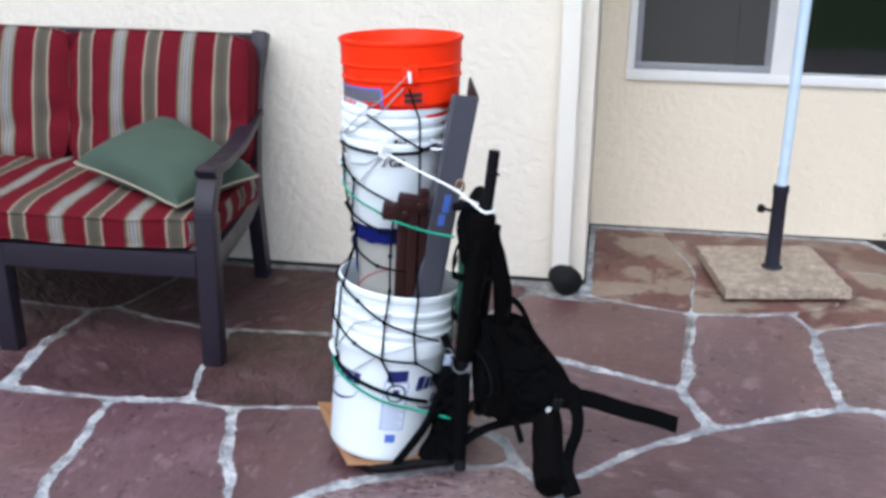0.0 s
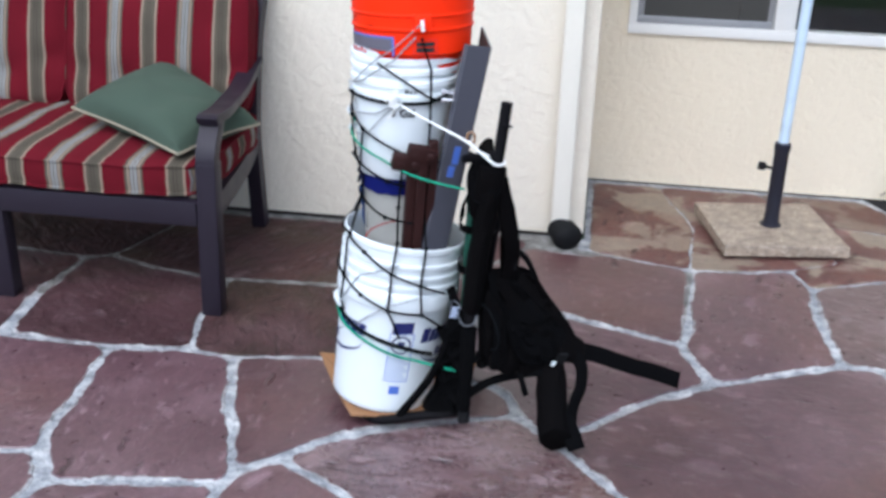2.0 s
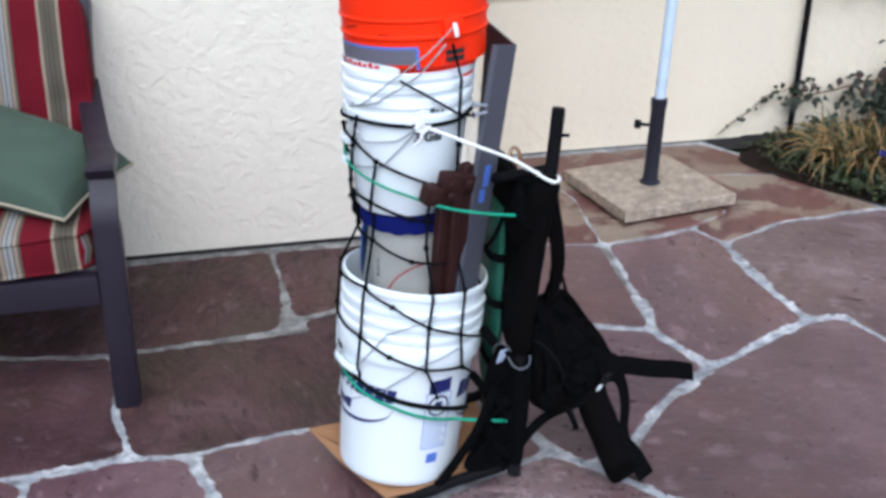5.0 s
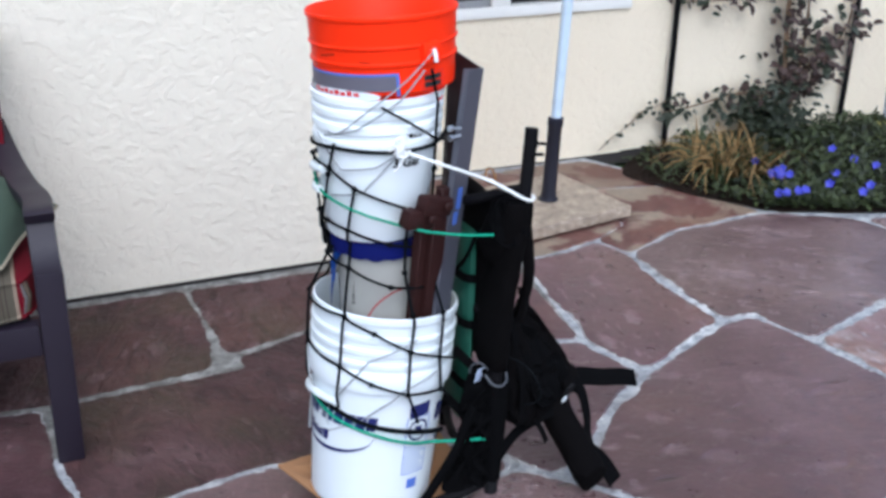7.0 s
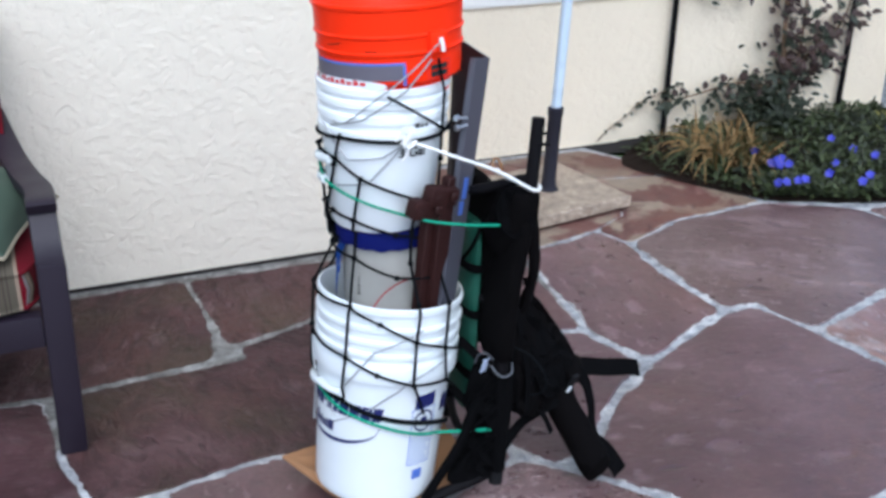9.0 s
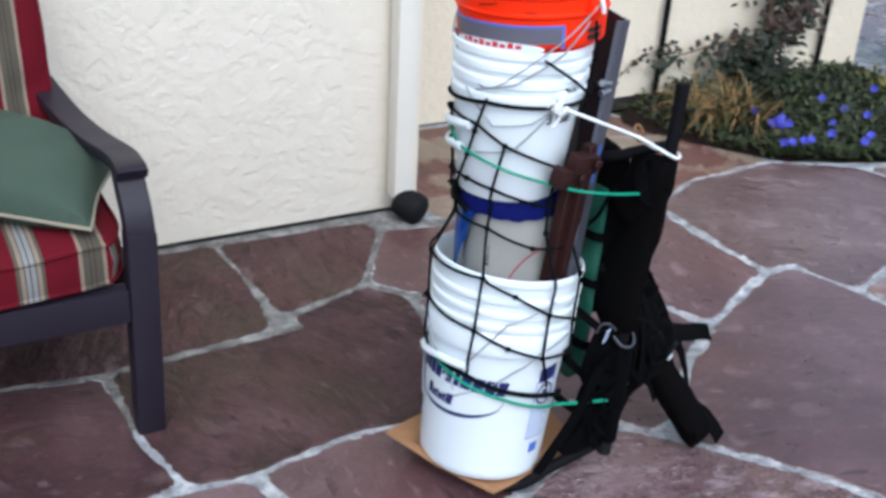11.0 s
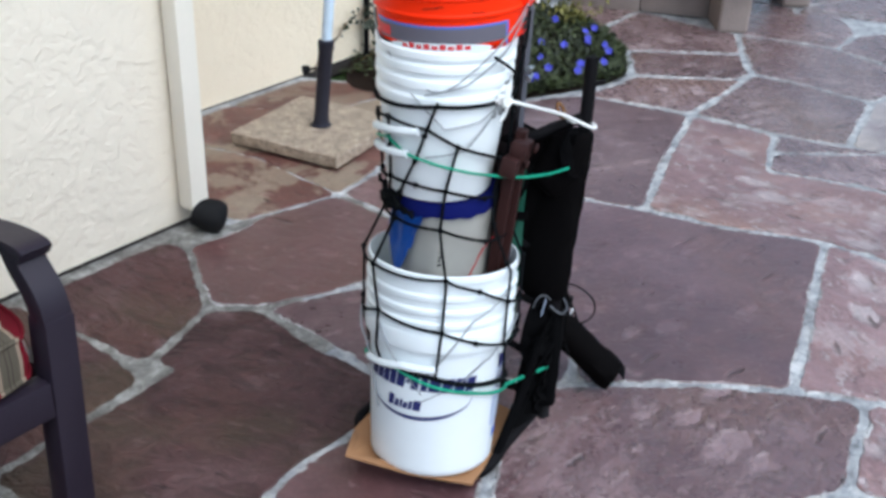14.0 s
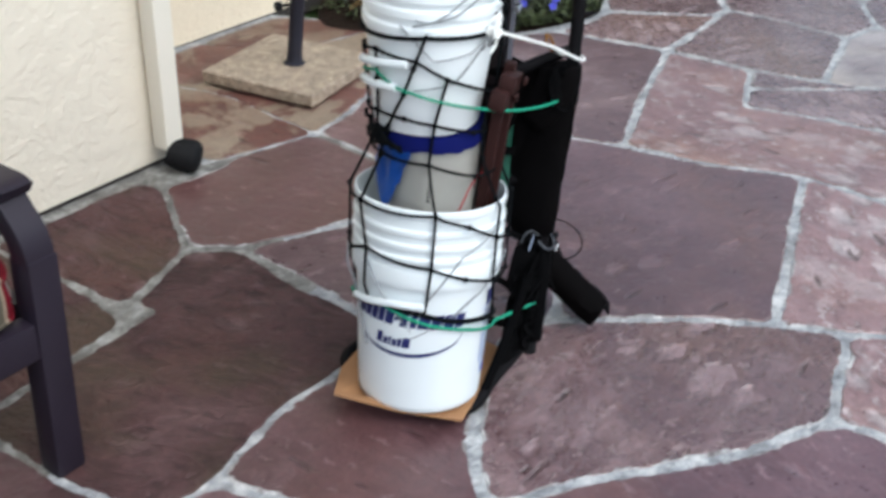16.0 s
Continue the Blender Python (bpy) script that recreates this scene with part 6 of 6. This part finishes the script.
puffed("yoke_flap", [(.196, -.205, .715), (.215, -.215, .752), (.250, -.230, .742), (.272, -.226, .705), (.262, -.233, .668), (.225, -.228, .650), (.200, -.215, .672)], .012, "black_cloth")
pad([(.258, -.212, .735), (.274, -.202, .68), (.288, -.190, .62), (.302, -.172, .545), (.303, -.150, .48), (.294, -.135, .41)], ((.021, .025), .008), (.6, -.8, 0), "black_pad", "shoulder_strap")
pad([(.240, .0, .70), (.258, -.01, .62), (.270, -.02, .52), (.276, -.03, .42), (.28, -.05, .36)], (.030, .010), (1, .2, 0), "black_pad", "shoulder_strap")
part("strap_buckle", boxed(-.017, .017, -.005, .005, -.016, .016, .003, 2, pose(.300, -.148, .470, 10, 8, 20)), "rubber", pack)
# hip belt: a folded lumbar pad, a flap over it, two padded wings
puffed("lumbar_pad", [(.238, -.178, .430), (.289, -.135, .452), (.345, -.098, .432), (.398, -.088, .360), (.458, -.068, .272), (.474, -.075, .210), (.402, -.120, .165), (.328, -.161, .167), (.284, -.185, .198), (.243, -.197, .240)], .015)
puffed("lumbar_flap", [(.280, -.150, .425), (.315, -.132, .412), (.388, -.108, .335), (.456, -.084, .250), (.440, -.104, .205), (.360, -.158, .205), (.318, -.178, .270)], .006, "black_cloth")
puffed("lumbar_flap", [(.250, -.190, .40), (.276, -.180, .395), (.300, -.186, .30), (.298, -.192, .215), (.268, -.200, .205), (.252, -.203, .28)], .008, "black_pad")
pad([(.408, -.088, .185), (.420, -.115, .150), (.427, -.165, .118), (.440, -.240, .064), (.447, -.266, .050)], ((.034, .050), .038), (.75, .1, .5), "black_pad", "hip_wing")
pad([(.436, -.105, .238), (.470, -.080, .215), (.498, -.058, .198)], ((.042, .028), .013), (.2, -.8, .5), "black_pad", "hip_wing")
# loose webbing about the foot of the post
pad([(.210, -.212, .338), (.210, -.214, .22), (.207, -.214, .12), (.206, -.213, .082)], (.023, .017), (1, 0, 0), "black_cloth", "strap_fold")
puffed("strap_fold", [(.100, -.192, .068), (.128, -.184, .130), (.142, -.182, .205), (.160, -.190, .250), (.185, -.206, .262), (.205, -.216, .240), (.206, -.216, .150), (.203, -.212, .085), (.160, -.204, .062)], .012, "black_cloth")
puffed("strap_fold", [(.148, -.176, .235), (.158, -.178, .320), (.176, -.190, .365), (.206, -.214, .350), (.208, -.218, .270), (.180, -.206, .222)], .009, "black_cloth")
mess = random.Random(23)
for k in range(14):
    z = mess.uniform(.11, .34)
    a = Vector((mess.uniform(.196, .215), mess.uniform(-.232, -.215), z))
    b = Vector((mess.uniform(.165, .210), mess.uniform(-.230, -.205), max(.075, z - mess.uniform(.05, .14))))
    m = (a + b) / 2 + Vector((mess.uniform(-.050, -.008), mess.uniform(.0, .02), mess.uniform(-.02, .02)))
    part("webbing", ribbon(bmesh.new(), smooth_points([a, m, b], 6), mess.uniform(.006, .016), .0025, (mess.uniform(-.2, .6), -.9, mess.uniform(-.5, .5))), "black_cloth", pack)
for pts, w, nrm in (([(.452, -.215, .098), (.472, -.232, .082), (.488, -.250, .058), (.500, -.264, .032)], .046, (.3, -.8, .5)),
                    ([(.480, -.062, .205), (.530, -.030, .182), (.585, .000, .152), (.64, .032, .122), (.70, .064, .094), (.766, .090, .062)], .046, (.1, -.75, .65)),
                    ([(.445, -.100, .212), (.478, -.092, .202), (.497, -.096, .172), (.498, -.120, .130), (.486, -.150, .102), (.482, -.180, .086), (.484, -.215, .074)], .036, (.5, -.8, .2)),
                    ([(.216, -.214, .128), (.255, -.190, .150), (.300, -.160, .158), (.36, -.145, .168), (.415, -.13, .175)], .022, (.1, -.8, .6)),
                    ([(.295, -.140, .50), (.328, -.115, .482), (.352, -.080, .430), (.380, -.055, .345), (.382, -.065, .31)], .018, (.9, -.4, .1)),
                    ([(.222, -.230, .33), (.218, -.232, .22), (.210, -.228, .10)], .026, (.3, -.9, 0)),
                    ([(.150, -.120, .38), (.180, -.185, .352), (.208, -.224, .335)], .022, (.3, -.9, .2)),
                    ([(.128, -.128, .27), (.175, -.195, .215), (.206, -.220, .165)], .020, (.3, -.9, .2)),
                    ([(.340, -.160, .175), (.350, -.170, .155), (.358, -.176, .132), (.362, -.178, .122)], .016, (.5, -.8, .1)),
                    ([(.258, -.186, .46), (.272, -.190, .38), (.282, -.202, .30), (.280, -.206, .215)], .020, (.5, -.8, .1))):
    part("webbing", ribbon(bmesh.new(), smooth_points(pts, 6), w, .003, nrm), "black_cloth", pack)
part("elastic_loop", tube(bmesh.new(), smooth_points([(.240, -.212, .385), (.262, -.235, .378), (.284, -.262, .350), (.292, -.270, .318), (.286, -.262, .292), (.270, -.24, .276)], 6), .0020, 6), "black_cord", pack)
clip = bmesh.new()
tube(clip, smooth_points([(.184, -.218, .356), (.194, -.234, .340), (.210, -.240, .335), (.226, -.236, .342), (.231, -.222, .356)], 5), .0020, 7)
tube(clip, smooth_points([(.160, -.190, .352), (.164, -.196, .374), (.178, -.205, .380), (.192, -.214, .366)], 5), .0018, 7)
part("ring_clip", clip, "clip_steel", pack, "steel snap clip")
part("tag", boxed(-.012, .012, -.001, .001, -.016, .016, .0005, 1, pose(.176, -.206, .352, 12, 8, 30)), "pale_blue_ink", pack, "pale blue plastic tag")
part("buckle", boxed(-.014, .014, -.004, .004, -.020, .020, .003, 2, pose(.443, -.120, .205, 20, 10, 30)), "rubber", pack)
part("buckle", boxed(-.006, .006, -.002, .002, -.008, .008, .001, 1, pose(.424, -.140, .200, 20, 10, 30)), "white_plastic", pack, "white plastic ladder lock")

# ---- cargo net and cords ----
net = thing("cargo_net", "black knotted cord cargo net stretched over the pails", "cargo net")
COLS = [[(166, .825), (166, .765), (164, .70), (160, .60), (158, .51), (167, .42), (165, .29)],
        [(210, .872), (200, .804), (192, .75), (176, .676), (164, .632)],
        [(226, .784), (217, .692), (213, .605), (219, .515), (218, .404), (215, .294)],
        [(276, .735), (272, .665), (270, .60), (272, .52), (270, .442), (270, .344), (283, .262)],
        [(300, .945), (303, .81), (303, .72), (299, .61), (297, .51), (296, .41), (300, .33)],
        [(128, .81), (124, .68), (122, .60), (124, .50), (120, .38), (118, .27)]]
ROWS_ = [[(118, .80), (148, .815), (166, .825), (202, .818), (226, .784), (276, .735), (303, .72), (335, .695)],
         [(124, .68), (164, .70), (192, .70), (217, .692), (256, .664), (300, .64)],
         [(122, .60), (163, .606), (213, .605), (256, .574), (299, .56)],
         [(124, .50), (158, .51), (219, .515), (243, .488), (270, .442), (296, .41), (322, .375)],
         [(120, .38), (146, .39), (167, .42), (218, .404), (243, .374), (270, .344), (300, .33), (328, .27)]]
for line in COLS + ROWS_:
    part("cord", tube(bmesh.new(), wrap(line), .0031, 6), "black_cord", net)
knots = {}
for line in COLS + ROWS_:
    for a, z in line[1:-1]:
        knots[(round(a / 6), round(z, 2))] = (a, z)
for a, z in knots.values():
    p = around(a, z, stack_radius(z) + .006 + upper_bulge(a, z))
    kb = bmesh.new()
    bmesh.ops.create_icosphere(kb, subdivisions=1, radius=.0068, matrix=Matrix.Translation(p))
    part("knot", kb, "black_cord", net)
part("hem", tube(bmesh.new(), wrap([(112, .25), (135, .262), (165, .288), (186, .303), (214, .294), (241, .272), (268, .252), (288, .236), (322, .20)]), .0055, 7), "black_cord", net, "thicker black edge cord")
part("hem", tube(bmesh.new(), wrap([(120, .842), (145, .848), (175, .855), (210, .865), (238, .863), (266, .860), (300, .862), (325, .88)]), .0042, 7), "black_cord", net, "thicker black edge cord")
part("cord", tube(bmesh.new(), wrap([(300, .94), (294, .98), (289, 1.02)], lift=.008), .0026, 6), "black_cord", net)
part("cord", tube(bmesh.new(), wrap([(250, .955), (275, .915), (300, .875), (320, .86)], lift=.008), .0030, 6), "black_cord", net)

for k in range(7):
    a0, z0 = 150 + random.uniform(-14, 16), .625 + random.uniform(-.025, .03)
    part("cord", tube(bmesh.new(), wrap([(a0 - 14, z0 + random.uniform(-.02, .02)), (a0, z0), (a0 + 13, z0 + random.uniform(-.03, .02)), (a0 + 24, z0 + random.uniform(-.03, .01))], lift=.004 + .002 * k), .0042, 6), "black_cord", net)

gc = thing("green_cord", "bright green cords tied round pails and frame", "cord")
part("cord", tube(bmesh.new(), wrap([(140, .765), (166, .785), (184, .763), (200, .755), (226, .738), (252, .718)], lift=.008) + smooth_points([(.020, -.192, .709), (.065, -.212, .700), (.13, -.226, .690), (.190, -.228, .682)], 4), .0029, 7), "green_cord", gc)
part("cord", tube(bmesh.new(), wrap([(135, .275), (165, .300), (180, .306), (218, .273), (248, .25), (278, .22), (300, .20)], lift=.009) + [Vector((.14, -.205, .195)), Vector((.185, -.224, .200))], .0036, 7), "green_cord", gc)
for pts in ([(140, .785), (165, .80), (196, .812)], [(138, .745), (160, .755), (186, .762)]):
    part("grip", tube(bmesh.new(), [p - upper.location for p in wrap(pts, lift=.008)], .0085, 9), "white_plastic", upper, "white plastic bail grip")
inv_low = low_m.inverted()
part("grip", tube(bmesh.new(), [inv_low @ p for p in wrap([(150, .285), (190, .316), (215, .319)], lift=.009)], .008, 9), "white_plastic", lower, "white plastic bail grip")
part("bail", tube(bmesh.new(), [inv_low @ p for p in wrap([(118, .38), (150, .29), (163, .20), (165, .187)], lift=.007)], .0025, 6), "gray_cord", lower, "galvanized wire bail")
rc = thing("red_cord", "thin red cord loop on the milky tub", "cord")
part("cord", tube(bmesh.new(), smooth_points([(-.066, -.168, .505), (-.044, -.173, .539), (-.021, -.168, .552), (.004, -.165, .561), (.032, -.160, .563)], 5), .0017, 6), "red_cord", rc)
gw = thing("tie_wire", "thin gray elastic cords crossing the pails", "cord")
for line in ([(190, .885), (215, .82), (245, .83), (270, .865)], [(200, .76), (232, .775), (262, .85)], [(209, .303), (240, .424), (275, .467)], [(205, .235), (238, .286), (268, .356), (295, .378)], [(166, .40), (185, .32), (205, .25)],
             [(200, .885), (230, .905), (265, .965), (284, 1.02)]):
    part("cord", tube(bmesh.new(), wrap(line, lift=.004), .0018, 6), "gray_cord", gw)
wc = thing("white_rope", "white rope tying the upper pail to the frame post", "rope")
kw = around(262, .868, stack_radius(.868) + .010)
part("rope", tube(bmesh.new(), smooth_points([kw, (.10, -.198, .829), (.19, -.208, .790), (.252, -.236, .754), (.270, -.237, .750), (.280, -.222, .751), (.272, -.205, .754), (.258, -.203, .757)], 6), .0034, 8), "white_cord", wc)
part("strand", tube(bmesh.new(), smooth_points([(.192, -.204, .792), (.215, -.208, .772), (.240, -.206, .760), (.258, -.203, .757)], 6), .0030, 8), "white_cord", wc)
kn = bmesh.new()
for k in range(7):
    d = Vector((random.uniform(-.016, .016), random.uniform(-.008, .002), random.uniform(-.016, .018)))
    tube(kn, smooth_points([kw + d, kw + d + Vector((.014, -.006, .010)), kw + d * .4 + Vector((.004, -.010, -.010)), kw - d * .6], 4), .0028, 6)
part("knot", kn, "white_cord", wc)
part("loose_end", tube(bmesh.new(), smooth_points([kw, kw + Vector((.008, -.010, -.014)), kw + Vector((.004, -.010, -.030)), kw + Vector((-.008, -.008, -.042))], 5), .0026, 7), "white_cord", wc)
rg = thing("carabiner", "small amber carabiner on the white rope", "carabiner")
part("loop", tube(bmesh.new(), [Vector((.196 + .0095 * math.cos(a * .5236), -.196 + .008 * math.sin(a * .5236), .796 + .0135 * math.sin(a * .5236))) for a in range(12)], .0035, 6, closed=True), "gold", rg)
